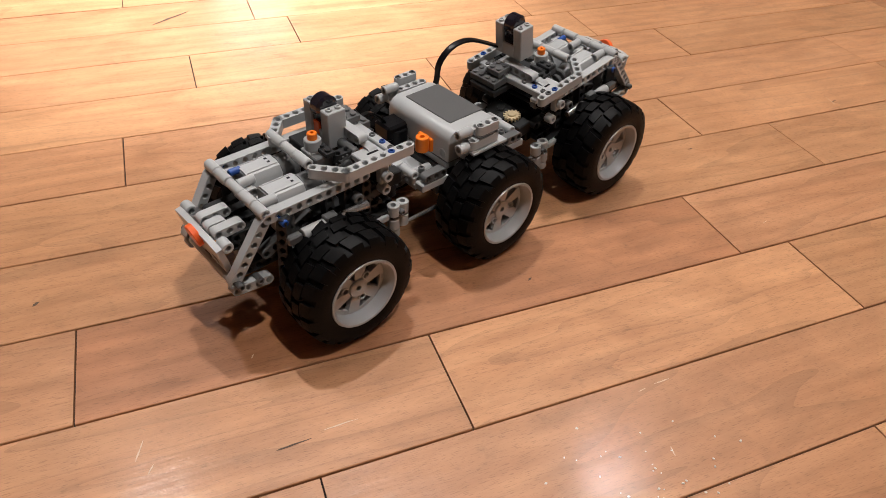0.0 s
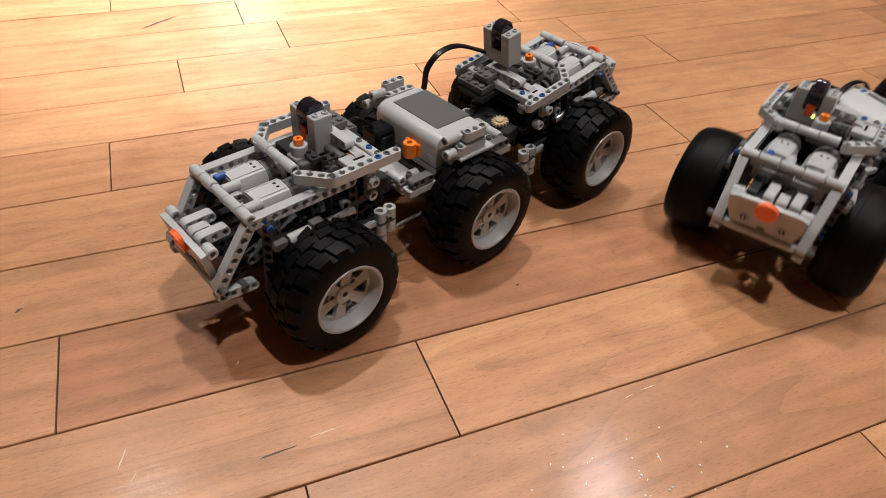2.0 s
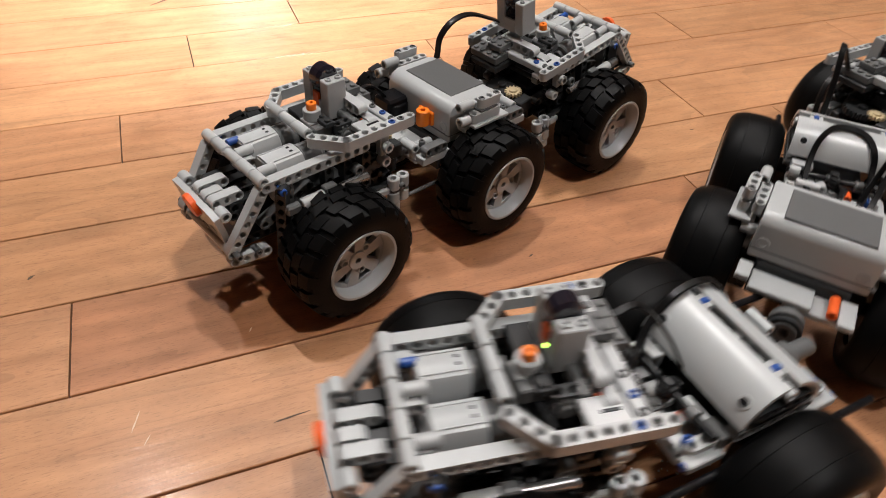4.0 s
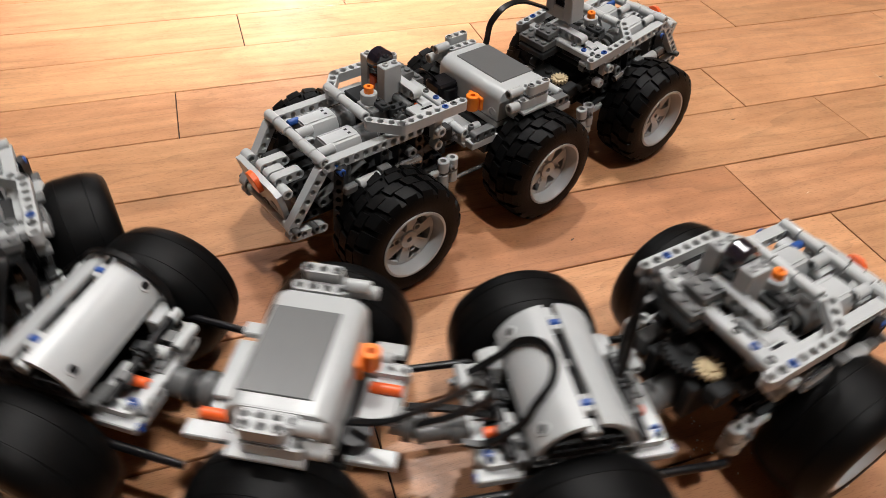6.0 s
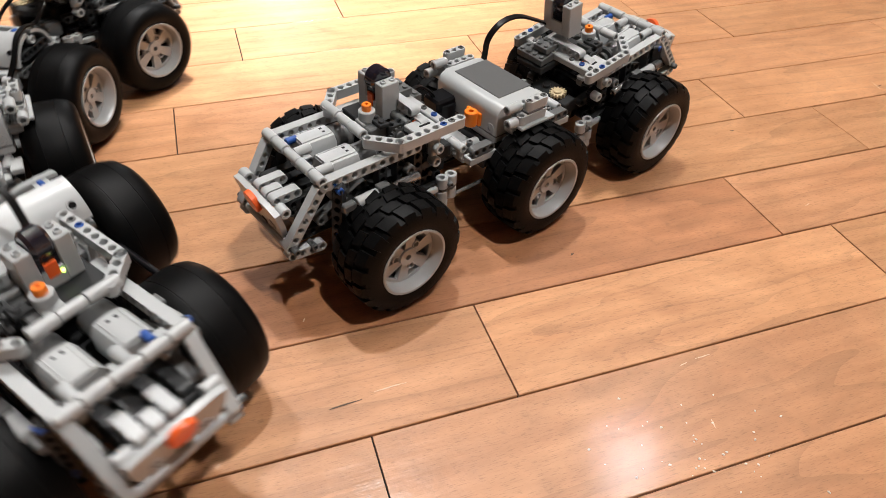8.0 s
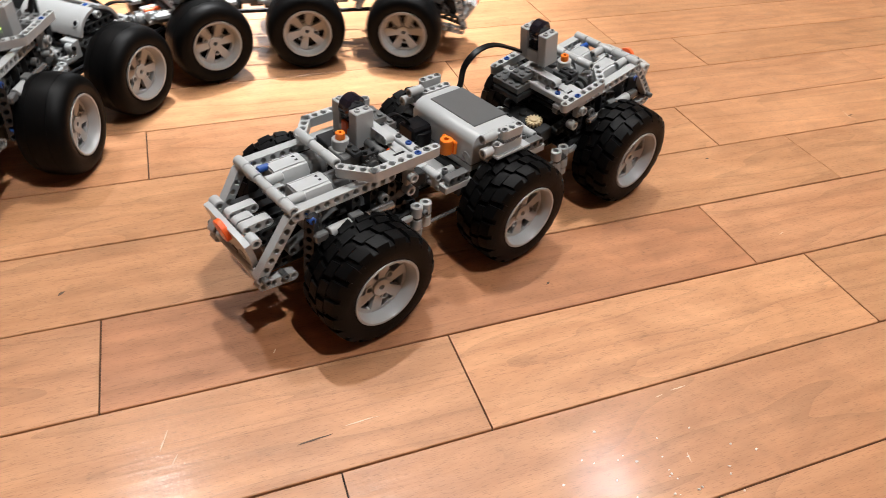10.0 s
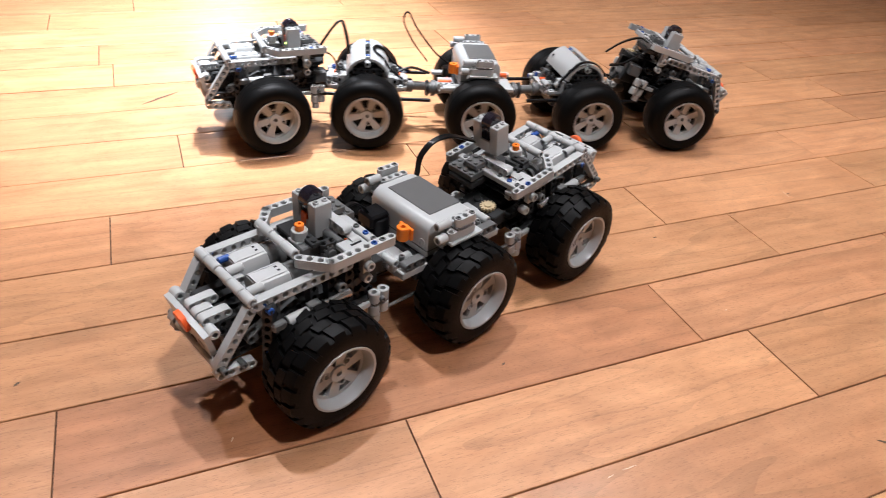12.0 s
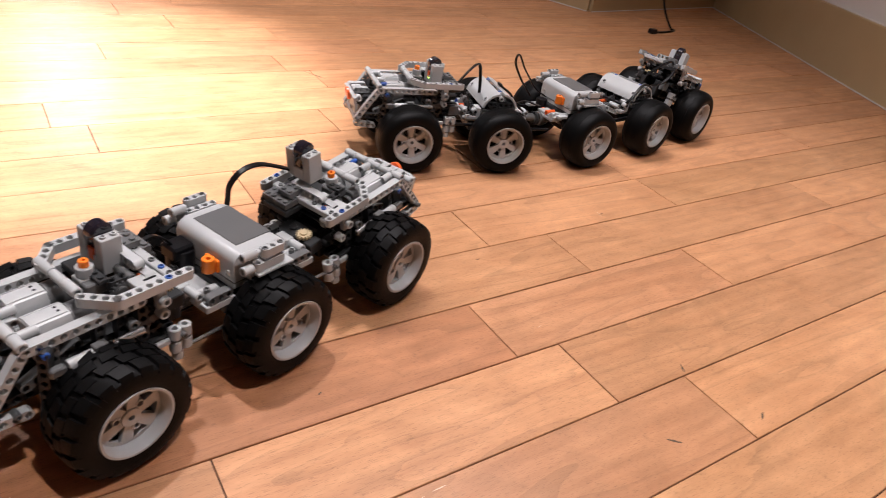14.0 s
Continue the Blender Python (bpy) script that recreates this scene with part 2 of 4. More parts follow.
def beam_bm(n, wide=7.4, high=7.6, hole=2.35):
    """A studless beam along x: n holes 8 mm apart, rounded ends, holes through z with a shallow rim."""
    bm = bmesh.new()
    h, w = high / 2, wide / 2
    seg = 16
    for c in range(n):
        outer = []
        for i in range(seg):
            a = 2 * math.pi * i / seg
            ca, sa = math.cos(a), math.sin(a)
            k = 1 / max(abs(ca), abs(sa))
            x, y = 4 * max(-1, min(1, ca * k)), w * max(-1, min(1, sa * k))
            if (c == n - 1 and ca > 0.01) or (c == 0 and ca < -0.01):
                x, y = w * ca, w * sa
            outer.append((x + 8 * c, y))
        rim = [(8 * c + 2.9 * math.cos(2 * math.pi * i / seg), 2.9 * math.sin(2 * math.pi * i / seg)) for i in range(seg)]
        inn = [(8 * c + hole * math.cos(2 * math.pi * i / seg), hole * math.sin(2 * math.pi * i / seg)) for i in range(seg)]
        rings = [[bm.verts.new((x, y, z)) for x, y in loop] for loop, z in
                 ((outer, -h), (outer, h), (rim, h), (rim, h - 0.4), (inn, h - 0.4), (inn, -h + 0.4), (rim, -h + 0.4), (rim, -h))]
        for A, B in list(zip(rings, rings[1:])) + [(rings[-1], rings[0])]:
            for i in range(seg):
                j = (i + 1) % seg
                if A is rings[0]:
                    mid = (outer[i][0] + outer[j][0]) / 2 - 8 * c
                    if (abs(mid - 4) < 0.01 and c < n - 1) or (abs(mid + 4) < 0.01 and c > 0):
                        continue
                bm.faces.new((A[i], A[j], B[j], B[i]))
    bmesh.ops.remove_doubles(bm, verts=bm.verts, dist=0.01)
    return bm


def beam(parent, n, m, mat=None, side=False, name="beam"):
    """side: the holes look sideways (along y) instead of up."""
    me = shared(("beam", n), lambda: beam_bm(n))
    return part(name, me, mat or GREY, parent, m @ (pose(0, 0, 0, 90) if side else Matrix()))


def beam_between(parent, a, b, mat=None, name="beam"):
    """A beam with sideways holes from a to b in an upright plane."""
    a, b = Vector(a), Vector(b)
    d = b - a
    n = max(2, round(d.length / 8) + 1)
    yaw = math.degrees(math.atan2(d.y, d.x))
    pitch = -math.degrees(math.atan2(d.z, math.hypot(d.x, d.y)))
    return beam(parent, n, at(*a) @ pose(0, 0, 0, 0, 0, yaw) @ pose(0, 0, 0, 0, pitch, 0), mat, True, name)


def tube(parent, name, axis, a, b, u, v, r, mat, inner=0.0, label=""):
    def build():
        bm = bmesh.new()
        add_tube(bm, axis, -(b - a) / 2, (b - a) / 2, 0, 0, r, inner)
        return bm
    me = shared(("tube", axis, round(b - a, 2), r, inner), build)
    mid = (a + b) / 2
    where = {"x": (mid, u, v), "y": (u, mid, v), "z": (u, v, mid)}[axis]
    return part(name, me, mat, parent, at(*where), label)


def block(parent, name, x0, x1, y0, y1, z0, z1, mat, c=0.7, label="", m=Matrix()):
    def build():
        bm = bmesh.new()
        add_box(bm, -(x1 - x0) / 2, (x1 - x0) / 2, -(y1 - y0) / 2, (y1 - y0) / 2, -(z1 - z0) / 2, (z1 - z0) / 2, c)
        return bm
    me = shared(("block", x1 - x0, y1 - y0, z1 - z0, c), build)
    return part(name, me, mat, parent, m @ at((x0 + x1) / 2, (y0 + y1) / 2, (z0 + z1) / 2), label)


def stud_plate(parent, name, nx, ny, x, y, z, mat, high=3.2, label="", rz=0):
    """A plate or brick with round studs on top; x, y, z is the middle of its underside."""
    def build():
        bm = bmesh.new()
        add_box(bm, -4 * nx + 0.1, 4 * nx - 0.1, -4 * ny + 0.1, 4 * ny - 0.1, 0, high, 0.3)
        for i in range(nx):
            for j in range(ny):
                add_tube(bm, "z", high, high + 1.7, -4 * nx + 4 + 8 * i, -4 * ny + 4 + 8 * j, 2.45, 0, 12, 0.3)
        return bm
    return part(name, shared(("plate", nx, ny, high), build), mat, parent, at(x, y, z, 0, 0, rz), label)


def ribbon(parent, name, pts, mat=None, wide=5.0, thick=1.9, side=(0, 1, 0)):
    """A flat cable swept through points by a smooth curve; side is the way of its width at the start."""
    P = [Vector(p) for p in pts]
    Q = [2 * P[0] - P[1], *P, 2 * P[-1] - P[-2]]
    line = []
    for i in range(1, len(Q) - 2):
        a, b, c, d = Q[i - 1:i + 3]
        for k in range(7):
            t = k / 7
            line.append(0.5 * (2 * b + (c - a) * t + (2 * a - 5 * b + 4 * c - d) * t * t + (3 * b - a - 3 * c + d) * t ** 3))
    line.append(P[-1])
    bm = bmesh.new()
    last, s = None, Vector(side).normalized()
    for i, p in enumerate(line):
        d = (line[min(i + 1, len(line) - 1)] - line[max(i - 1, 0)]).normalized()
        s = (s - d * s.dot(d)).normalized()
        up = d.cross(s)
        ring = [bm.verts.new(p + s * (wide / 2) * x + up * (thick / 2) * y) for x, y in ((-1, -0.4), (-0.8, -1), (0.8, -1), (1, -0.4), (1, 0.4), (0.8, 1), (-0.8, 1), (-1, 0.4))]
        if last:
            for k in range(8):
                bm.faces.new((last[k], last[(k + 1) % 8], ring[(k + 1) % 8], ring[k]))
        else:
            bm.faces.new(ring[::-1])
        last = ring
    bm.faces.new(last)
    return part(name, mesh_of(bm, "cable"), mat or CABLE, parent)


# ---------- wheels ----------
RADIUS, TRACK = 47.4, 64.5


def lathe(bm, profile, seg=48):
    rings = []
    for y, r in profile:
        rings.append([bm.verts.new((r * math.cos(2 * math.pi * i / seg), y, r * math.sin(2 * math.pi * i / seg))) for i in range(seg)])
    for A, B in zip(rings, rings[1:]):
        for i in range(seg):
            bm.faces.new((A[i], A[(i + 1) % seg], B[(i + 1) % seg], B[i]))


def tyre_bm(lugs):
    bm = bmesh.new()
    if lugs:
        half = [(21.0, 28.3), (22.0, 31), (22.0, 38), (20.5, 42.3), (17, 44.0), (9, 44.8), (0, 45.0)]
    else:
        half = [(20.0, 28.3), (22.0, 31), (22.8, 36), (21.8, 40.6), (18.5, 44.2), (13.0, 46.3), (9.2, 46.95), (9.0, 46.6), (8.7, 46.6), (8.5, 47.0), (0.5, 47.4), (0, 47.4)]
    lathe(bm, half + [(-y, r) for y, r in half[-2::-1]], 64)

    def surface(y):
        pts = [(-y_, r_) for y_, r_ in half] + [(y_, r_) for y_, r_ in half[-2::-1]]
        for (a, ra), (b, rb) in zip(pts, pts[1:]):
            if a <= y <= b and b > a:
                return ra + (rb - ra) * (y - a) / (b - a)
        return 42.3

    def lug(cells):
        """cells: rows of (y, first angle, last angle), raised over the carcass."""
        rows = []
        for y, a0, a1 in cells:
            low, top = surface(y) - 1.6, surface(y) + (2.5 if abs(y) < 19 else 1.6)
            rows.append([bm.verts.new((r * math.cos(a), y, r * math.sin(a))) for r, a in ((low, a0), (top, a0 + 0.012), (top, (a0 + a1) / 2), (top, a1 - 0.012), (low, a1))])
        for A, B in zip(rows, rows[1:]):
            for i in range(4):
                bm.faces.new((A[i], A[i + 1], B[i + 1], B[i]))
        bm.faces.new(rows[0])
        bm.faces.new(rows[-1][::-1])
        return rows

    def belt(ring):
        """The rubber between the lugs of one ring, under the carcass."""
        for A, B in zip(ring, ring[1:] + ring[:1]):
            for j in range(len(A) - 1):
                bm.faces.new((A[j][4], A[j + 1][4], B[j + 1][0], B[j][0]))
    if lugs:
        n = 19
        for s in (-1, 1):
            inner, outer = [], []
            for i in range(n):
                a = 2 * math.pi * (i + (0.5 if s > 0 else 0)) / n
                w = 2 * math.pi / n
                inner += [lug([(s * 0.6, a + w * 0.06, a + w * 0.84), (s * 8.6, a - w * 0.06, a + w * 0.72)])]
                outer += [lug([(s * 9.3, a - w * 0.26, a + w * 0.54), (s * 15, a - w * 0.32, a + w * 0.46), (s * 18.5, a - w * 0.36, a + w * 0.40), (s * 21.6, a - w * 0.36, a + w * 0.36)])]
            belt(inner)
            belt(outer)
    return bm


def rim_bm(side):
    """The dished rim; its outer face looks along side * y."""
    bm = bmesh.new()
    prof = [(-17, 27.8), (19.5, 27.8), (21.4, 28.6), (22.2, 28.2), (22.0, 26.6), (20.0, 25.6), (13.0, 24.2), (12.0, 24.0), (12.0, 21.0), (8.0, 21.0), (8.0, 23.4), (-17, 25.5), (-17, 27.8)]
    lathe(bm, [(side * y, r) for y, r in prof], 48)
    for k in range(6):
        a = math.pi / 3 * k
        rot = Matrix.Rotation(a, 4, "Y")
        loop = [(5.0, -3.3), (22.6, -5.2), (22.6, 5.2), (5.0, 3.3)]
        m = rot @ Matrix.Rotation(radians(90), 4, "X")
        z0, z1 = sorted((-side * 8.0, -side * 12.4))
        add_prism(bm, loop, z0, z1, m)
    a, b = sorted((side * 4, side * 14))
    add_tube(bm, "y", a, b, 0, 0, 7.6, 2.4, 18)
    for k in range(3):
        w = 2 * math.pi * k / 3 + 0.5
        add_tube(bm, "y", *sorted((side * 9, side * 13.2)), 11 * math.cos(w), 11 * math.sin(w), 3.4, 2.3, 12, 0.3)
    return bm


def wheel(parent, x, side, z=RADIUS, lugs=True, turn=0.0):
    """A wheel on its axle stub; side -1 or 1 along y."""
    def hub():
        bm = bmesh.new()
        add_tube(bm, "y", *sorted((-side * 30, side * 1)), 0, 0, 5.0, 0, 14)
        add_tube(bm, "y", *sorted((-side * 16, side * 4)), 0, 0, 23.2, 0, 32)
        return bm
    w = part("wheel", shared(("wheel_hub", side), hub), BLACK, parent, at(x, side * TRACK, z, 0, turn, 0))
    part("tyre", shared(("tyre", lugs), lambda: tyre_bm(lugs)), RUBBER, w, label="black rubber tyre with chunky block tread" if lugs else "smooth black rubber tyre with fine grooves")
    part("rim", shared(("rim", side), lambda: rim_bm(side)), RIM_GREY, w, label="dished light grey spoked rim")
    return w


# ---------- pieces of the model trucks ----------
def motor(parent, x, y, z):
    """A small motor lying along x: pale body with ridges, dark round end."""
    def body():
        bm = bmesh.new()
        loop = [(-11.6, -9), (-11.6, 4), (-8.5, 9.2), (-4, 10.6), (4, 10.6), (8.5, 9.2), (11.6, 4), (11.6, -9), (8, -11.5), (-8, -11.5)]
        m = Matrix.Rotation(radians(90), 4, "Y") @ Matrix.Rotation(radians(90), 4, "Z")
        add_prism(bm, loop, -17, 9, m)
        for s in (-1, 1):
            add_box(bm, -16, 8, s * 6.2 - 0.35, s * 6.2 + 0.35, 10.0, 10.5, 0)
        add_box(bm, -17.6, -14, -8, 8, -6, 9, 0.8)
        return bm
    mo = part("motor", shared("motor", body), GREY, parent, at(x, y, z), "light grey motor body with a dark grey end")
    part("motor_end", shared("motor_end", lambda: (lambda bm: (add_tube(bm, "x", 0, 16, 0, 0, 10.8, 0, 20, 1.2), add_tube(bm, "x", 16, 20, 0, 0, 6, 0, 14), bm)[2])(bmesh.new())), SMOKE, mo, at(8.9, 0, -0.6), "dark grey round gearbox end")

    def vents():
        bm = bmesh.new()
        for s in (-1, 1):
            add_box(bm, 2.5, 4.5, s * 2.4 - 0.9, s * 2.4 + 0.9, 10.4, 10.9, 0)
        return bm
    part("vent", shared("motor_vent", vents), BLACK, mo)


def receiver(parent, x, y, z, lit=True):
    """An infrared receiver across the truck: grey case with studs, black dome in the middle, dark red window."""
    def case():
        bm = bmesh.new()
        for s in (-1, 1):
            add_box(bm, -8, 8, *sorted((s * 6.2, s * 15.8)), 0, 29, 0.6)
            for q in (-4, 4):
                add_tube(bm, "z", 29, 30.7, q, s * 11.5, 2.4, 1.5, 12, 0.2)
        add_box(bm, -8, 8, -6.3, 6.3, 0, 12, 0.3)
        return bm

    def dome():
        bm = bmesh.new()
        add_box(bm, -6.5, 6.5, -6.1, 6.1, 11.5, 25, 0.5)
        add_tube(bm, "y", -6.1, 6.1, -0.5, 27.5, 9.4, 0, 24, 2.0)
        return bm
    r = part("receiver", shared("receiver", case), GREY, parent, at(x, y, z), "grey infrared receiver case with studs")
    part("dome", shared("receiver_dome", dome), LENS, r, label="glossy black receiver dome")
    block(r, "window", -8.3, -6.4, -3.5, 3.5, 7, 17, RED, 0.3, "dark orange window")
    if lit:
        tube(r, "indicator", "x", -9.0, -7.8, -4.6, 8.5, 1.2, GLOW, 0, "small lit green indicator")


def knob(parent, x, y, z):
    k = tube(parent, "dial_base", "z", z - 8, z, x, y, 6.4, GREY)
    tube(k, "dial", "z", 0.0, 9.0, 0, 0, 3.7, ORANGE, 1.4, "orange control dial")
    block(k, "dial_wing", -4.8, 4.8, -1.9, 1.9, 0.5, 3.5, ORANGE, 0.4)


def pin(parent, x, y, z, axis="y", mat=None, r=2.7, long=9.0):
    c = {"x": (x, y, z), "y": (y, x, z), "z": (z, x, y)}[axis]
    return tube(parent, "pin", axis, c[0] - long / 2, c[0] + long / 2, c[1], c[2], r, mat or BLUE, 1.5)


def gear(parent, name, x, y, z, r, teeth, mat, thick=4.0, tilt=0):
    def build():
        bm = bmesh.new()
        loop = []
        for i in range(teeth):
            for f, rr in ((0, r - 2), (0.3, r - 2), (0.42, r), (0.78, r), (0.9, r - 2)):
                a = 2 * math.pi * (i + f) / teeth
                loop.append((rr * math.cos(a), rr * math.sin(a)))
        add_prism(bm, loop, -thick / 2, thick / 2)
        add_tube(bm, "z", -thick, thick, 0, 0, 4, 0, 12)
        return bm
    return part(name, shared(("gear", r, teeth, thick), build), mat, parent, at(x, y, z, tilt))


def nose_plate(parent, base):
    """The sloping hexagonal face at the very end, with its two pin holes and a round orange light."""
    def build():
        bm = bmesh.new()
        loop = [(-30, 15), (-22, 17), (22, 17), (30, 15), (29, 2), (22, -17), (-22, -17), (-29, 2)]
        add_prism(bm, loop, -2.2, 2.2)
        for y in (-15, 15):
            add_tube(bm, "z", 2.0, 3.0, y, -3, 4.3, 2.8, 16, 0.3)
        return bm
    m = base @ at(-71.5, 0, 77) @ Matrix.Rotation(radians(-90), 4, "Z") @ Matrix.Rotation(radians(90 + 14), 4, "X")
    p = part("nose_plate", shared("nose_plate", build), GREY, parent, m)
    for y in (-15, 15):
        tube(p, "pin_hole", "z", 1.6, 2.7, y, -3, 2.7, BLACK)
        block(p, "pin_cross", y - 0.6, y + 0.6, -5.2, -0.8, 2.4, 3.0, GREY, 0.1)
    tube(p, "round_light", "z", 1.5, 6.0, 0, 12, 8.8, RED, 0, "round translucent orange light")
    block(p, "clip", -3, 3, -13, -7, 2, 3.2, SMOKE, 0.3)


def end_section(parent, base=Matrix(), flip=1, lugs=True, reach=0):
    """The driven and steered end: nose at -x, axle at x = 0; flip -1 mirrors the layout of its roof, reach shortens its arms (mm). Returns its two wheels."""
    before = set(parent.children)
    f = flip

    def B(n, x, y, z, mat=None, side=False, rx=0, ry=0, rz=0):
        return beam(parent, n, at(x, y, z, rx, ry, rz), mat, side)

    def T(name, a, b, x, z, r, mat, inner=0.0):
        return tube(parent, name, "y", *sorted((f * a, f * b)), x, z, r, mat, inner)

    def K(name, x0, x1, y0, y1, z0, z1, mat, c=0.7):
        return block(parent, name, x0, x1, *sorted((f * y0, f * y1)), z0, z1, mat, c)
    for s in (-1, 1):
        # upper frame, nose struts and side beams
        B(11, -42, s * 36, 107, side=True)
        beam_between(parent, (-45, s * 35.5, 104), (-73, s * 33, 62))
        beam_between(parent, (-71, s * 33, 57), (-46, s * 33, 54), GREY)
        beam_between(parent, (-32, s * 41, 102), (-34, s * 38, 56), DARK)
        beam_between(parent, (-24, s * 34, 99), (-26, s * 33, 58), SMOKE)
        beam_between(parent, (-66, s * 27, 66), (-24, s * 27, 66), DARK)
        beam_between(parent, (-20, s * 30, 84), (62, s * 30, 84), DARK)
        beam_between(parent, (-4, s * 33, 72), (60, s * 33, 72), BLACK)
        pin(parent, -34, s * 42, 59)
        pin(parent, -33, s * 41, 102.5)
        for x in (6, 22, 38):
            beam_between(parent, (x, s * 36, 100), (x, s * 36, 76), DARK)
        tube(parent, "side_tube", "x", -22, 2, s * 46, 88, 4.6, RIM_GREY)
        tube(parent, "side_tube", "x", 2.2, 34, s * 46, 88, 3.4, SILVER)
        block(parent, "tube_clip", -4, 6, s * 46 - 3.4, s * 46 + 3.4, 89, 95, SMOKE, 0.8)
        # steering knuckle
        tube(parent, "knuckle", "z", 42, 49.4, 62, s * 42, 4.6, GREY, 2.4)
        block(parent, "knuckle_arm", 44, 55.5, s * 42 - 3, s * 42 + 3, 61, 66, GREY, 0.8)
        block(parent, "hub_carrier", -14, 14, *sorted((s * 34, s * 41)), 34, 62, BLACK, 1.5)
        tube(parent, "ball_pin", "y", *sorted((s * 34, s * 42)), 18, 66, 3.0, SMOKE)
        # roof frame
        B(4, 3, s * 26, 119, rz=s * 49)
        B(10 - reach // 8, 18.5, s * 44, 119)
        for x in (74 - reach, 82 - reach):
            pin(parent, x, s * 44, 119.5, "z", BLUE if x == 74 - reach else SMOKE, long=8.2)
        block(parent, "bracket", 64 - reach, 72 - reach, s * 41 - 3, s * 41 + 3, 97, 115, GREY, 0.8)
        tube(parent, "bushing", "y", *sorted((s * 44, s * 49)), 68 - reach, 105, 4.2, GREY, 2.3)
        for x in (61, 70):
            tube(parent, "knuckle", "z", 50, 59.6, x, s * 42, 5.0, GREY, 2.4)
            tube(parent, "knuckle", "z", 62.4, 72, x, s * 42, 5.0, GREY, 2.4)
        block(parent, "knuckle_plate", 58, 73, *sorted((s * 38, s * 46)), 59.8, 62.2, SMOKE, 0.6)
        pin(parent, 65.5, s * 46.5, 66, "y", SMOKE, 2.4, 5)
        beam_between(parent, (26, s * 38, 64), (58, s * 38, 64), DARK)
        beam_between(parent, (-44, s * 30, 74), (-8, s * 30, 90), SMOKE)
        tube(parent, "bushing", "y", *sorted((s * 38, s * 46)), 52, 92, 4.2, GREY, 2.3)
        tube(parent, "bushing", "y", *sorted((s * 38, s * 45)), 28, 94, 4.2, SMOKE, 2.3)
        gear(parent, "small_gear", 46, s * 34, 88, 8.0, 12, DARK, 5, 90)
        block(parent, "side_clip", -34, -23, *sorted((s * 43, s * 49)), 84.5, 91.5, SMOKE, 1.2)
        pin(parent, -70, s * 38, 64, "y", SMOKE)
        pin(parent, -54, s * 34.5, 58, "y", SMOKE)
    # cross pieces at the nose
    for a, b in ((-39, -25), (-25, -9), (-9, 9), (9, 25), (25, 39)):
        tube(parent, "connector", "y", a + 0.3, b - 0.3, -43, 111, 4.0 if abs(a + b) > 10 else 3.5, GREY, 2.3)
    for y in (-26, 0, 26):
        B(2, -40, y, 104, side=True)
    pin(parent, -33, f * 20, 110, "x")
    tube(parent, "connector", "x", -40, -27, f * 4, 110, 3.8, GREY, 2.3)
    tube(parent, "connector", "x", -40, -27, -f * 25, 110, 3.8, GREY, 2.3)
    block(parent, "motor_mount", -32, -26, -28, 28, 84, 96, GREY, 0.8)
    for y in (-15.5, 15.5):
        motor(parent, -13, y, 101.5)
    # short beams over the nose plate
    for y in (-16, 4):
        B(3, -69, f * y, 95, side=True)
    B(2, -69, f * -6, 94, side=True)
    tube(parent, "connector", "y", -31, -21, -69, 91, 4.2, GREY, 2.3)
    tube(parent, "connector", "y", 21, 31, -69, 91, 4.2, GREY, 2.3)
    tube(parent, "connector", "y", -22, 22, -60, 82, 3.6, DARK, 2.3)
    tube(parent, "connector", "y", -29, 29, -70, 62, 3.8, GREY)
    nose_plate(parent, Matrix())
    block(parent, "nose_core", -58, -28, -21, 21, 66, 84, DARK, 1.2)
    for y in (-18, -6, 6, 18):
        B(4, -58, y, 88, DARK, side=True)
    block(parent, "gear_case", -26, 26, -25, 25, 56, 84, DARK, 1.5)
    block(parent, "gear_case", 26.2, 62, -22, 22, 60, 94, BLACK, 1.5)
    for x in (-16, 0, 16, 34, 50):
        tube(parent, "cross_axle", "y", -40, 40, x, 79, 2.4, BLACK)
    tube(parent, "drive_axle", "y", -50, 50, 0, 47.4, 5.5, BLACK)
    block(parent, "differential", -15, 15, -20, 20, 34, 55.5, DARK, 3)
    # roof: tubes, tiles, control parts
    T("connector", -20, -4, 4, 121, 4.0, GREY, 2.3)
    T("connector", -3.6, 12, 4, 121, 3.6, GREY)
    T("connector", 12.4, 32, 4, 121, 4.0, GREY, 2.3)
    block(parent, "cross_tile", 76 - reach, 84 - reach, -40, 40, 113, 119.5, GREY, 0.8)
    B(3, 69 - reach, -f * 10, 116, side=True, rz=-f * 90)
    K("flat_tile", 46 - reach / 2, 75.5 - reach, -40, -22, 113, 118, GREY)
    K("slot", 54 - reach / 2, 72 - reach, -32, -30, 117.5, 118.4, BLACK, 0.2)
    K("flat_tile", 40, 62, -34, -26, 108, 112, GREY)
    K("flat_tile", 56 - reach, 75.5 - reach, -20, -2, 110, 116, GREY)
    B(5, 50, -f * 18, 124, side=True, rz=f * 90)
    B(2, 41, f * 13, 124, side=True)
    T("connector", -22, 8, 43, 116, 3.6, SMOKE, 2.3)
    B(4, 30, -f * 17, 115, DARK)
    K("pump_block", 13, 29, -14, 5, 108, 118, SMOKE, 1.0)
    stud_plate(parent, "small_plate", 1, 2, 24, -f * 10, 118.2, DARK, 3.2, "", 0)
    gear(parent, "small_gear", 34, -f * 20, 110, 7.5, 12, SMOKE, 4, 90)
    pin(parent, 50, -f * 20, 114, "z", RED, 3.0, 8)
    K("deck", 20, 78, 2, 34, 106, 112, DARK, 0.8)
    knob(parent, 20, -f * 1, 127)
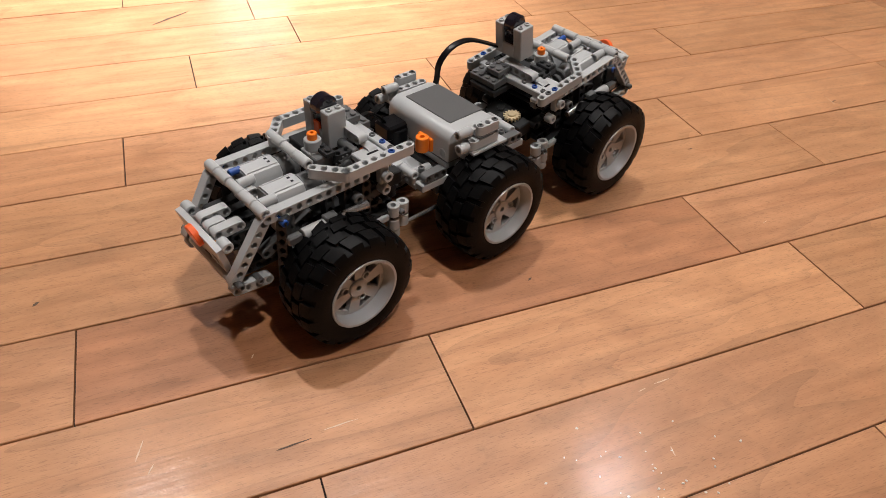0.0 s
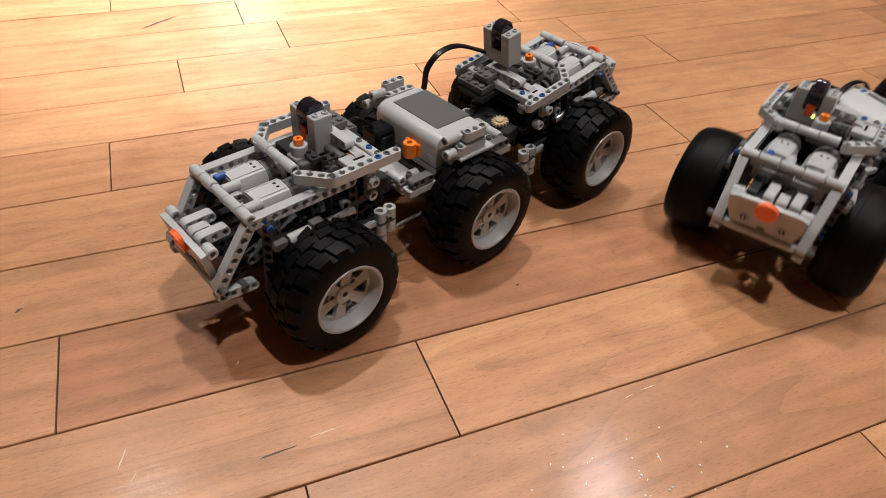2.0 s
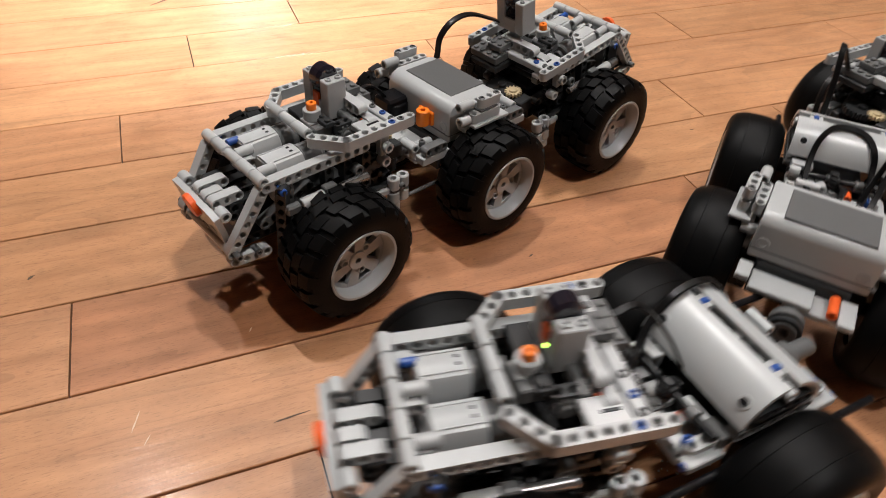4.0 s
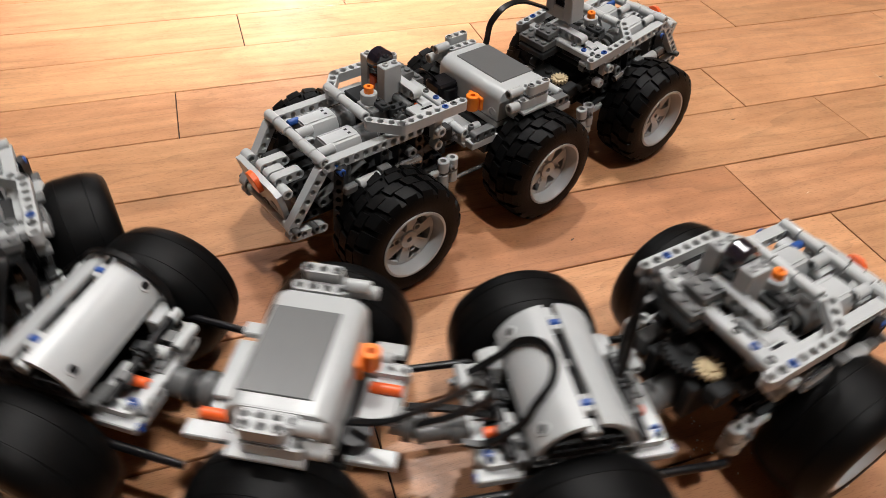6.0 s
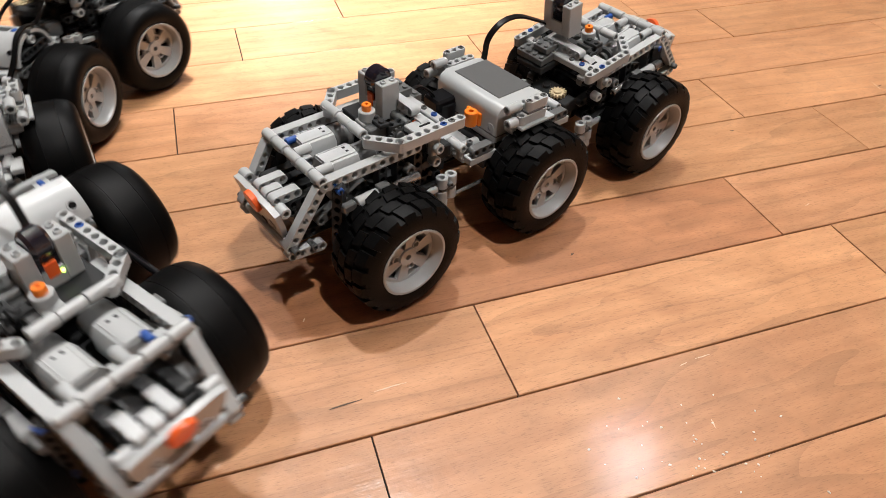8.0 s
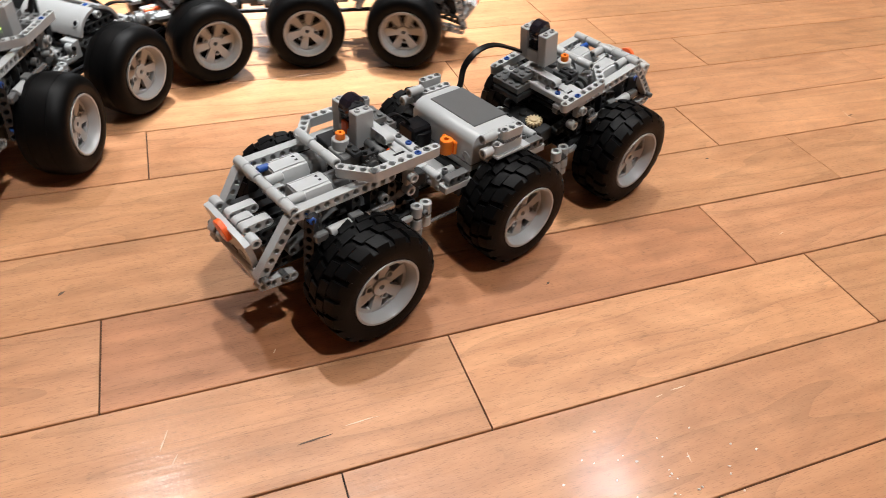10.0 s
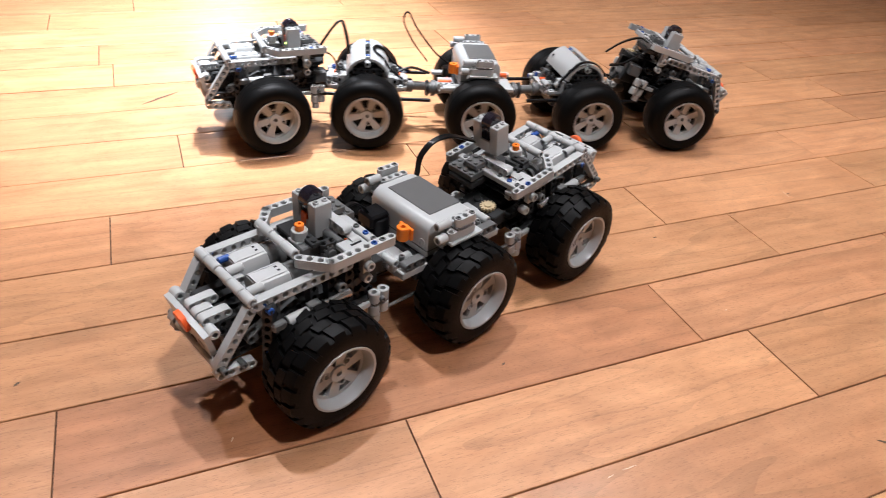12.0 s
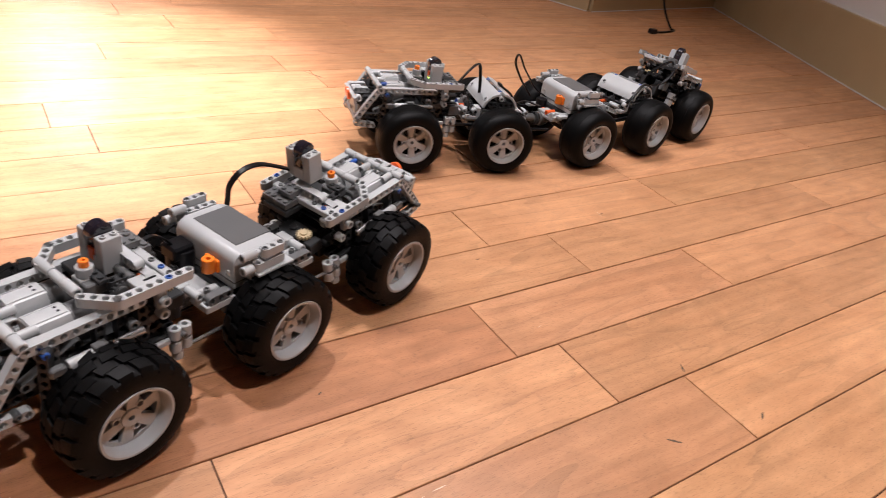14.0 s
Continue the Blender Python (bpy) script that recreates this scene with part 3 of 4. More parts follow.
    block(parent, "dial_block", 13, 27, -f * 1 - 6, -f * 1 + 6, 114, 119, GREY, 0.6)
    receiver(parent, 41, f * 13, 132 if reach == 24 else 113, not lugs)
    stud_plate(parent, "cable_plug", 3, 4, 64, f * 20, 113, SMOKE, 6.0, "dark grey cable plug with studs")
    stud_plate(parent, "cable_plug", 2, 2, 60, f * 14, 121, SMOKE, 5.0, "dark grey cable plug with studs")
    # tiles and pins behind the dial, dark links below the roof
    K("flat_tile", 44, 60 - reach / 2, -21, -8, 112.4, 115, GREY)
    K("tile_rib", 46, 58 - reach / 2, -16, -13, 115.2, 116.6, GREY, 0.3)
    K("flat_tile", 63 - reach, 75 - reach, 14, 38, 107.8, 113, SMOKE)
    for y in (-36, -26, -14):
        pin(parent, 79.8 - reach, f * y, 119.6, "z", BLUE if y == -26 else SMOKE, 2.5, 3.0)
    T("cross_axle", -38, 38, 56, 103, 2.3, BLACK)
    T("bushing", 20, 28, 56, 103, 4.3, GREY, 2.3)
    T("bushing", -30, -24, 56, 103, 4.3, SMOKE, 2.3)
    gear(parent, "small_gear", 56, f * 8, 99, 9.0, 16, BLACK, 5, 90)
    K("link_block", 64, 80, -30, -20, 78, 90, DARK, 1.0)
    K("link_block", 66, 82, 20, 30, 70, 84, SMOKE, 1.0)
    # turntable and joint towards the next section
    gear(parent, "turntable_gear", 72, 0, 90, 15, 24, DARK, 5)
    gear(parent, "tan_gear", 72, -f * 14, 92, 8, 14, TAN, 3)
    tube(parent, "joint_socket", "x", 62, 92, 0, 62, 9, SMOKE, 5)
    block(parent, "joint_fork", 64, 84, -18, -10, 56, 84, DARK, 1)
    block(parent, "joint_fork", 64, 84, 10, 18, 56, 84, DARK, 1)
    offset, lift = (5, 0.8) if reach == 24 else (0, 0)
    wheels = [wheel(parent, 7 if lugs and reach == 16 and s > 0 else offset, s, RADIUS + lift, lugs=lugs, turn=13 + 31 * s) for s in (-1, 1)]
    for o in set(parent.children) - before:
        o.matrix_basis = base @ o.matrix_basis
    return wheels


def battery_section(parent, x, lugs=True):
    """The middle axle with the battery case across it; its dial looks to -x."""
    def case():
        bm = bmesh.new()
        w, h, r = 26.5, 33, 9
        loop = [(-w, 0), (w, 0)]
        loop += [(w - r + r * math.sin(a), h - r + r * math.cos(a)) for a in np.linspace(math.pi / 2, 0, 7)]
        loop += [(-w + r - r * math.sin(a), h - r + r * math.cos(a)) for a in np.linspace(0, math.pi / 2, 7)]
        m = Matrix.Rotation(radians(90), 4, "X")
        add_prism(bm, [(px, pz) for px, pz in loop], -38, 38, m)
        es = [e for e in bm.edges if e.is_manifold and abs(e.verts[0].co.y - e.verts[1].co.y) < 0.01]
        bmesh.ops.bevel(bm, geom=es, offset=1.5, segments=2, affect="EDGES", profile=0.5)
        for s in (-1, 1):
            add_tube(bm, "x", -27.1, 27.1, s * 31, 12, 4.4, 2.6, 14, 0.3)
        return bm
    c = part("battery_case", shared("battery_case", case), GREY, parent, at(x, 0, 77), "light grey battery case with a rounded top")
    block(c, "cover", -15, 22, -26, 30, 32.4, 33.8, SMOKE, 0.5, "matt dark grey cover")
    block(c, "seam", -27, 27, -38.2, 38.2, 6.0, 6.8, SMOKE, 0)
    d = block(c, "switch_plate", -29.5, -26, -20, -3, 8, 20, ORANGE, 0.8, "orange switch plate")
    tube(d, "dial", "z", -5, 8, -5.5, -2, 5.6, ORANGE, 2.2, "orange dial")
    if not lugs:
        tube(c, "indicator", "x", -27.8, -26.0, -6, 18, 1.0, GLOW, 0, "small lit green indicator")
    for s in (-1, 1):
        y = s * 42.5
        beam(parent, 5, at(x - 16, y, 78), GREY, side=True)
        beam(parent, 4, at(x - 12, s * 45, 92), GREY, side=True)
        block(parent, "bracket", x - 16, x + 14, *sorted((s * 38.5, s * 43)), 82.5, 88, SMOKE, 0.8)
        block(parent, "bracket", x - 14, x + 10, *sorted((s * 38.5, s * 41)), 96, 103, GREY, 0.8)
        beam(parent, 4, at(x - 10, s * 42.5, 107), GREY)
        pin(parent, x - 10, s * 42.5, 107, "z", SMOKE, long=7.4)
        # stepped beams over the inner edge of the tyre
        block(parent, "frame_plate", x - 18, x + 20, *sorted((s * 44, s * 58)), 95.8, 98.4, GREY, 0.5)
        beam(parent, 4, at(x - 14, s * 51.5, 102.6), GREY)
        block(parent, "bracket", x - 10, x + 8, *sorted((s * 46.5, s * 55)), 106.8, 109, SMOKE, 0.5)
        beam(parent, 3, at(x - 6, s * 51.0, 113), GREY)
        for dx in (-6, 10):
            pin(parent, x + dx, s * 51.0, 113.5, "z", SMOKE, long=8.0)
        tube(parent, "bushing", "x", x - 29, x - 19, s * 51.0, 102.6, 4.2, GREY, 2.3)
        tube(parent, "bushing", "x", x - 26, x - 11.5, s * 46.0, 112, 3.9, GREY, 2.3)
        block(parent, "frame_plate", *sorted((x + 30 * s, x + 50 * s)), -30, 10, 66.2, 70, GREY, 0.6)
        tube(parent, "bushing", "y", *sorted((s * 38, s * 48)), x + 16, 90, 4.2, GREY, 2.3)
        tube(parent, "bushing", "y", *sorted((s * 38, s * 48)), x - 14, 90, 4.2, GREY, 2.3)
        beam(parent, 9, at(x - 32, s * 24, 60), GREY if s < 0 else SMOKE, side=True)
        beam(parent, 7, at(x - 24, s * 32, 54), DARK, side=True)
        block(parent, "axle_carrier", x - 12, x + 12, *sorted((s * 30, s * 43)), 34, 62, BLACK, 1.5)
    block(parent, "frame_plate", x - 52, x - 28, -28, 6, 62, 66, GREY, 0.6)
    block(parent, "frame_plate", x + 28, x + 50, -6, 28, 62, 66, GREY, 0.6)
    beam(parent, 5, at(x - 50, -22, 70, 0, 0, 0), GREY)
    tube(parent, "bushing", "x", x - 42, x - 24, -30, 72, 4.2, GREY, 2.3)
    block(parent, "frame_plate", x - 30, x + 30, -30, 30, 48, 76, DARK, 1.2)
    pin(parent, x - 36, 8, 66, "y", RED, 3.2, 14)
    pin(parent, x + 36, -10, 66, "y", RED, 3.2, 14)
    tube(parent, "joint_ball", "x", x - 68, x - 46, 0, 58, 8, SMOKE, 4)
    tube(parent, "joint_ball", "x", x + 46, x + 68, 0, 58, 8, SMOKE, 4)
    tube(parent, "drive_axle", "y", -50, 50, x, 47.4, 5.0, BLACK)
    tube(parent, "cable_plug", "z", 66, 92 if lugs else 80, x - 33, 24, 13 if lugs else 9, BLACK)
    if lugs:
        block(parent, "cable_plug", x - 46, x - 22, 14, 34, 84, 97, BLACK, 2.0)
        for s in (-1, 1):
            # stepped grey tiles and bushings of the coupling, ahead of and behind the case
            block(parent, "step_tile", *sorted((x + s * 30, x + s * 58)), -44, -34, 70.4, 77, GREY, 0.7)
            tube(parent, "connector", "x", *sorted((x + s * 34, x + s * 52)), -24, 76, 3.9, GREY, 2.3)
            tube(parent, "connector", "y", -32, -16, x + s * 56, 80, 3.9, GREY, 2.3)
            beam(parent, 3, at(x + s * 44 - 8, -40, 81), SMOKE, side=True)
            block(parent, "bracket", *sorted((x + s * 52, x + s * 62)), -14, 2, 68, 82, GREY, 0.8)
            stud_plate(parent, "small_plate", 2, 2, x + s * 42, 24 * s - 4, 71, SMOKE, 4.0)
            gear(parent, "small_gear", x + s * 50, 14, 76, 8.0, 12, DARK, 5, 90)
            pin(parent, x + s * 46, -28, 80, "z", SMOKE, 2.7, 5)
    else:
        for s in (-1, 1):
            # flat coupling decks with an orange-red axle pin and a ribbed joint
            pin(parent, x + s * 42, 16 * s + 6, 71, "x", RED, 3.4, 18)
            block(parent, "step_tile", *sorted((x + s * 30, x + s * 56)), 26, 36, 66.4, 71, GREY, 0.7)
            block(parent, "step_tile", *sorted((x + s * 31, x + s * 48)), -40, -31, 70.4, 75, GREY, 0.7)
            tube(parent, "joint_collar", "x", *sorted((x + s * 54, x + s * 60)), 0, 58, 11, SMOKE, 5)
            tube(parent, "joint_collar", "x", *sorted((x + s * 63, x + s * 67)), 0, 58, 11, DARK, 5)
    return [wheel(parent, x, s, lugs=lugs, turn=20 - 17 * s) for s in (-1, 1)]


def side_clutter(parent, s):
    """The coupling deck on one side of a barrel: bracket, stepped tiles, connectors, dark clips and a flat outer bar."""
    stud_plate(parent, "small_plate", 2, 1, s * 40, 30, 66, GREY, 4.0)
    stud_plate(parent, "small_plate", 1, 2, s * 45, 4, 65.2, SMOKE, 6.0)
    block(parent, "bracket", *sorted((s * 27, s * 35)), 18, 34, 66, 84, GREY, 0.7)
    block(parent, "bracket", *sorted((s * 26, s * 33)), -36, -22, 64, 78, SMOKE, 0.7)
    block(parent, "step_tile", *sorted((s * 30, s * 54)), -39, -31, 63.2, 69, GREY, 0.7)
    tube(parent, "connector", "y", -24, -6, s * 31, 74, 3.8, GREY, 2.3)
    tube(parent, "connector", "y", 10, 28, s * 50, 76, 3.8, GREY, 2.3)
    tube(parent, "cross_axle", "y", -34, 36, s * 36, 78, 2.3, BLACK)
    tube(parent, "bushing", "y", 26, 34, s * 36, 78, 4.3, GREY, 2.3)
    tube(parent, "bushing", "y", -20, -14, s * 36, 78, 4.3, SMOKE, 2.3)
    gear(parent, "small_gear", s * 36, 2, 78, 7.0, 12, DARK, 5, 90)
    pin(parent, s * 50, -35, 66, "x", BLUE, 2.7, 10)


def barrel_section(parent):
    """A middle axle under two curved cover panels with a slot between them."""
    def panel():
        bm = bmesh.new()
        n, r, t = 9, 28.6, 3.0
        arcs = []
        for k in range(n + 1):
            a = radians(7.0 + 70 * k / n)
            arcs.append((math.sin(a), math.cos(a)))
        loop = [(r * sx, r * cx) for sx, cx in arcs] + [((r - t) * sx, (r - t) * cx) for sx, cx in reversed(arcs)]
        m = Matrix.Rotation(radians(90), 4, "X")
        add_prism(bm, loop, -39, 39, m)
        return bm

    def hole():
        bm = bmesh.new()
        add_tube(bm, "z", -0.6, 0.7, 0, 0, 3.9, 2.6, 14, 0.2)
        return bm
    for rz in (0, 180):
        p = part("curved_panel", shared("curved_panel", panel), GREY, parent, at(0, 0, 80.4, 0, 0, rz), "glossy light grey curved panel")
        for y in (-31, 31):
            a = radians(52)
            q = at(28.6 * math.sin(a), y, 28.6 * math.cos(a), 0, 52, 0)
            part("pin_hole", shared("panel_hole", hole), GREY, p, q)
            part("pin_socket", shared("tube_dark", lambda: (lambda bm: (add_tube(bm, "z", -0.5, 0.35, 0, 0, 2.6, 0, 12, 0.1), bm)[1])(bmesh.new())), BLACK, p, q)
    block(parent, "slot_floor", -6, 6, -37, 37, 96, 103, BLACK, 0.6)
    for y in (-26, 26):
        block(parent, "slot_bar", -2.4, 2.4, y - 5, y + 5, 103.4, 108.6, GREY, 0.4)
        block(parent, "slot_pin", -3.0, 3.0, y - 2, y + 2, 107.0, 109.6, BLUE, 0.9)
    pin(parent, 0, 0, 104.4, "y", SMOKE, 2.2, 5)
    for s in (-1, 1):
        beam(parent, 7, at(-24, s * 35, 79), SMOKE, side=True)
        beam(parent, 5, at(-16, s * 36, 92), DARK, side=True)
        block(parent, "axle_carrier", -12, 12, *sorted((s * 30, s * 43)), 34, 62, BLACK, 1.5)
        beam(parent, 7, at(s * 48, -24, 66, 0, 0, 90), GREY, side=True)
        block(parent, "frame_plate", *sorted((s * 28, s * 52)), -30, -6, 58, 63, GREY, 0.6)
        block(parent, "frame_plate", *sorted((s * 28, s * 46)), 0, 26, 60, 65, GREY, 0.6)
        beam(parent, 3, at(s * 38 - 8, -30, 70), GREY)
        beam(parent, 3, at(s * 40 - 8, 18, 72), SMOKE, side=True)
        tube(parent, "bushing", "x", *sorted((s * 30, s * 46)), 8, 72, 4.2, GREY, 2.3)
        pin(parent, s * 38, -12, 70, "x", RED, 3.2, 15)
        pin(parent, s * 46, -26, 70, "z", BLUE, 2.7, 9)
        tube(parent, "joint_ball", "x", *sorted((s * 46, s * 62)), 0, 60, 9, SMOKE, 4)
        tube(parent, "joint_ball", "x", *sorted((s * 60, s * 80)), 0, 60, 6, SMOKE, 3)
        tube(parent, "link_rod", "x", *sorted((s * 20, s * 84)), s * 44, 62, 2.4, BLACK)
        tube(parent, "link_rod", "x", *sorted((s * 20, s * 84)), -s * 44, 58, 2.4, BLACK)
    for s in (-1, 1):
        # studded bricks, brackets and bushings on both sides of the panels
        side_clutter(parent, s)
    for y in (-36.5, 36.5):
        tube(parent, "end_tube", "y", y - 4, y + 4, 0, 101, 3.8, GREY, 2.3)
    block(parent, "frame_plate", -40, 40, -28, 28, 46, 58, DARK, 1.2)
    tube(parent, "drive_axle", "y", -50, 50, 0, 47.4, 5.0, BLACK)
    return [wheel(parent, 0, s, lugs=False, turn=40 + 11 * s) for s in (-1, 1)]


# ---------- the room ----------
PLANK_W = 0.090


def floor_boards():
    """A floor of long boards along x; known butt joints near the trucks, the rest at random. The gaps show the dark bed below."""
    rng = random.Random(7)
    bed = bmesh.new()
    add_box(bed, -2600, 3400, -2600, 5200, -40, -3.5, 0)
    base = part("floor", mesh_of(bed, "floor", False), GAP, None)
    tagged(base, "warm maple strip floor, glossy and scuffed", "floor", kind="structure")
    joints = {-2: [-0.107, 0.443], -1: [-0.002, 0.350], 0: [-0.250, 0.297, 0.648], 1: [-0.62, 0.484, 1.04], 2: [-0.55, 0.392, 0.749], 3: [-0.210, 0.74], 4: [-0.45, 0.159, 0.511],
              5: [-0.127, 0.418], 6: [0.015, 0.359], 7: [-0.03, 0.62], 8: [-0.2, 0.420], 9: [-0.22, 0.378], 10: [0.087], 11: [-0.3, 0.434], -3: [-0.36, 0.263, 0.75], -4: [-0.1, 0.55]}
    heart = {(0, -0.25), (8, 0.05)}
    near, far = [], []
    for k in range(-28, 57):
        known = joints.get(k, [rng.uniform(-0.3, 0.4)])
        cuts = list(known)
        while cuts[0] > -2.55:
            cuts.insert(0, cuts[0] - rng.uniform(0.38, 0.95))
        while cuts[-1] < 3.3:
            cuts.append(cuts[-1] + rng.uniform(0.38, 0.95))
        for a, b in zip(cuts, cuts[1:]):
            close = -7 <= k <= 17 and b > -1.0 and a < 2.0
            (near if close else far).append((a, b, k))
    cache = {}
    far += near[300:]
    for a, b, k in near[:300]:
        bm = bmesh.new()
        L, w, g, c = (b - a) * 500, PLANK_W * 500, 0.64, 0.6
        loop = [(-w + g, -3), (w - g, -3), (w - g, -c), (w - g - c, 0), (-w + g + c, 0), (-w + g, -c)]
        m = Matrix.Rotation(radians(90), 4, "Z") @ Matrix.Rotation(radians(90), 4, "X")
        add_prism(bm, loop, -L + g, L - g, m)
        ob = part("plank", mesh_of(bm, "plank", False), HEARTWOOD if (k, round(a, 2)) in heart else MAPLE, base, pose((a + b) / 2, (k + 0.5) * PLANK_W, rng.uniform(-0.00012, 0.00012), rng.uniform(-0.18, 0.18), rng.uniform(-0.03, 0.03)))
    rest = bmesh.new()
    for a, b, k in far:
        add_box(rest, a * 1000 + 0.6, b * 1000 - 0.6, k * 90 + 0.6, k * 90 + 89.4, -3, 0, 0)
    ob = part("far_planks", mesh_of(rest, "far_planks", False), MAPLE, base)
    ob["kind"] = "stuff"
    return base


def wall(name, a, b, high=2.5, thick=0.12, skirting=0.0, label="off-white painted wall", toe=True):
    """A wall from a to b on the floor, its face on the left-hand side of that way; skirting: height of its baseboard."""
    a, b = Vector((*a, 0)), Vector((*b, 0))
    L = (b - a).length * 1000
    m = Matrix.Translation(a) @ Matrix.Rotation(math.atan2(b.y - a.y, b.x - a.x), 4, "Z")
    bm = bmesh.new()
    add_box(bm, 0, L, -thick * 1000, 0, -3, high * 1000, 0)
    w = part(name, mesh_of(bm, name, False), PLASTER, None, m)
    tagged(w, label, "wall", kind="structure")
    if skirting:
        bm = bmesh.new()
        h = skirting * 1000
        loop = [(0.5, 0), (12, 0), (12, h - 3), (9, h), (0.5, h)]
        add_prism(bm, loop, 0, L, Matrix.Rotation(radians(90), 4, "Z") @ Matrix.Rotation(radians(90), 4, "X"))
        s = part("baseboard", mesh_of(bm, "baseboard", False), BASEB, None, m @ pose(0, 0, 0.0006))
        tagged(s, "tall olive-beige painted baseboard", "baseboard", kind="structure")
        bm = bmesh.new()
        add_box(bm, 0, L, 12.2, 15, 0.3, 3.0, 0.4)
        add_box(bm, 0, L, 0.5, 9, h + 0.2, h + 2.6, 0.4)
        t = part("trim", mesh_of(bm, "trim", False), PLASTER, None, m @ pose(0, 0, 0.0006))
        tagged(t, "thin pale caulk line along the baseboard", "trim", kind="structure")
    return w


def room():
    floor_boards()
    wall("wall_east", (1.42, -0.33), (2.30, 1.33), skirting=0.17)
    # unseen wall behind the camera, added to keep bounced light in
    wall("wall_east_back", (0.25, -2.55), (1.42, -0.33))
    wall("wall_nook", (2.30, 1.33), (1.55, 1.24), skirting=0.17)
    wall("wall_corner", (1.55, 1.24), (0.75, 3.2), skirting=0.17)
    # the remaining walls are unseen too, added only to bounce light
    wall("wall_north", (0.75, 3.2), (0.4, 5.1))
    wall("wall_far", (0.6, 5.1), (-2.55, 5.1))
    wall("wall_west", (-2.55, 5.1), (-2.55, -2.55))
    wall("wall_south", (-2.55, -2.55), (0.4, -2.55))
    # an unseen ceiling closes the room so that light bounces back
    bm = bmesh.new()
    add_box(bm, -2700, 3400, -2700, 5300, 2500, 2560, 0)
    tagged(part("ceiling", mesh_of(bm, "ceiling", False), CEIL, None), "plain white ceiling, unseen, added to bounce light", "ceiling", kind="structure")


def power_cord():
    c = thing("power_cord", pose(1.70, 1.02, 0), label="thin black power cord with a plug lying on the floor", category="cable")
    ribbon(c, "cord", [(-90, -10, 5), (-50, -8, 3), (0, 0, 3), (26, 14, 3), (20, 26, 8), (0, 60, 70), (-6, 90, 180), (-8, 130, 330)], wide=6, thick=5)
    block(c, "plug", -112, -88, -20, 0, 0.5, 14, BLACK, 3)


def sliver(name, x, y, long, wide, yaw, mat, label):
    """A thin scratch or scuff lying on a board."""
    rng = random.Random(int(x * 9173 + y * 331))
    bm = bmesh.new()
    n = 7
    top = [(long * (i / n - 0.5), wide * (0.5 * math.sin(math.pi * i / n) + 0.1) * rng.uniform(0.5, 1) + rng.uniform(-0.3, 0.3)) for i in range(n + 1)]
    low = [(px, -wide * 0.3 * math.sin(math.pi * i / n) * rng.uniform(0.4, 1) + rng.uniform(-0.3, 0.1) - 0.15) for i, (px, _) in enumerate(top)]
    add_prism(bm, low + top[::-1], 0.30, 0.42)
    ob = part(name, mesh_of(bm, name, False), mat, None, pose(x, y, 0, 0, 0, yaw))
    tagged(ob, label, "scuff mark", "marks on the floor")


def floor_marks():
    for x, y, long, wide, yaw in MARKS_DARK:
        sliver("scuff_mark", x, y, long, wide, yaw, SCUFF, "small dark scuff on the maple floor")
    for x, y, long, wide, yaw in MARKS_PALE:
        sliver("scratch", x, y, long * 0.8, wide * 0.55, yaw, PALE, "short pale scratch in the floor varnish")


MARKS_DARK = [(-0.118, -0.062, 24, 1.6, 4), (0.451, -0.082, 12, 3, 60), (0.363, -0.147, 14, 3, -40), (0.474, -0.163, 12, 3, 30), (0.604, 0.198, 9, 2, 10),
              (-0.279, 0.127, 6, 3, 40), (0.36, 0.16, 5, 2, 0), (-0.14, 0.664, 60, 5, 35), (0.10, 0.03, 5, 2, 30), (0.42, 0.785, 50, 3, -60)]
MARKS_PALE = [(-0.085, -0.057, 30, 1.5, 3), (-0.211, -0.034, 20, 1.5, 70), (-0.205, -0.050, 10, 1.3, 60), (0.60, 0.20, 22, 1.4, 80), (-0.131, 0.021, 5, 2, 60),
              (0.143, -0.098, 16, 1.4, 2), (0.125, -0.10, 9, 1.2, 10), (0.116, -0.150, 9, 1.8, 80), (0.35, 0.03, 8, 1.2, 20)]
# where the lamp's sparkle on the varnish is set as pale specks
GLINT_SPOTS = [(0.080, -0.142), (0.095, -0.158), (0.099, -0.161), (0.06, -0.150), (0.052, -0.165), (0.085, -0.175), (0.13, -0.13), (0.045, -0.130), (0.07, -0.168),
          (0.108, -0.172), (0.030, -0.155), (0.118, -0.182), (0.064, -0.113), (0.15, -0.15)]


def glint_specks():
    """Tiny pale specks near the camera, modelled in place of lamp glints on the varnish."""
    rng = random.Random(3)
    glint_scatter = [(0.100 + rng.gauss(0, 0.034), -0.163 + rng.gauss(0, 0.026)) for _ in range(34)]
    for x, y in GLINT_SPOTS + glint_scatter:
        bm = bmesh.new()
        bmesh.ops.create_icosphere(bm, subdivisions=1, radius=1.0)
        for v in bm.verts:
            v.co = Vector((v.co.x * 1.3, v.co.y * 0.9, max(v.co.z, -0.35) * 0.8)) * rng.uniform(0.75, 1.2)
        size = rng.uniform(0.4, 1.05)
        bmesh.ops.scale(bm, vec=(size, size, size), verts=bm.verts)
        ob = part("crumb", mesh_of(bm, "crumb", False), GLINT_SPECK, None, pose(x, y, 0.0004 + 0.0002 * size, 0, 0, rng.uniform(0, 180)))
        tagged(ob, "tiny pale speck standing in for a lamp glint on the maple floor", "crumb", "crumbs on the floor")


room()
power_cord()
floor_marks()
glint_specks()


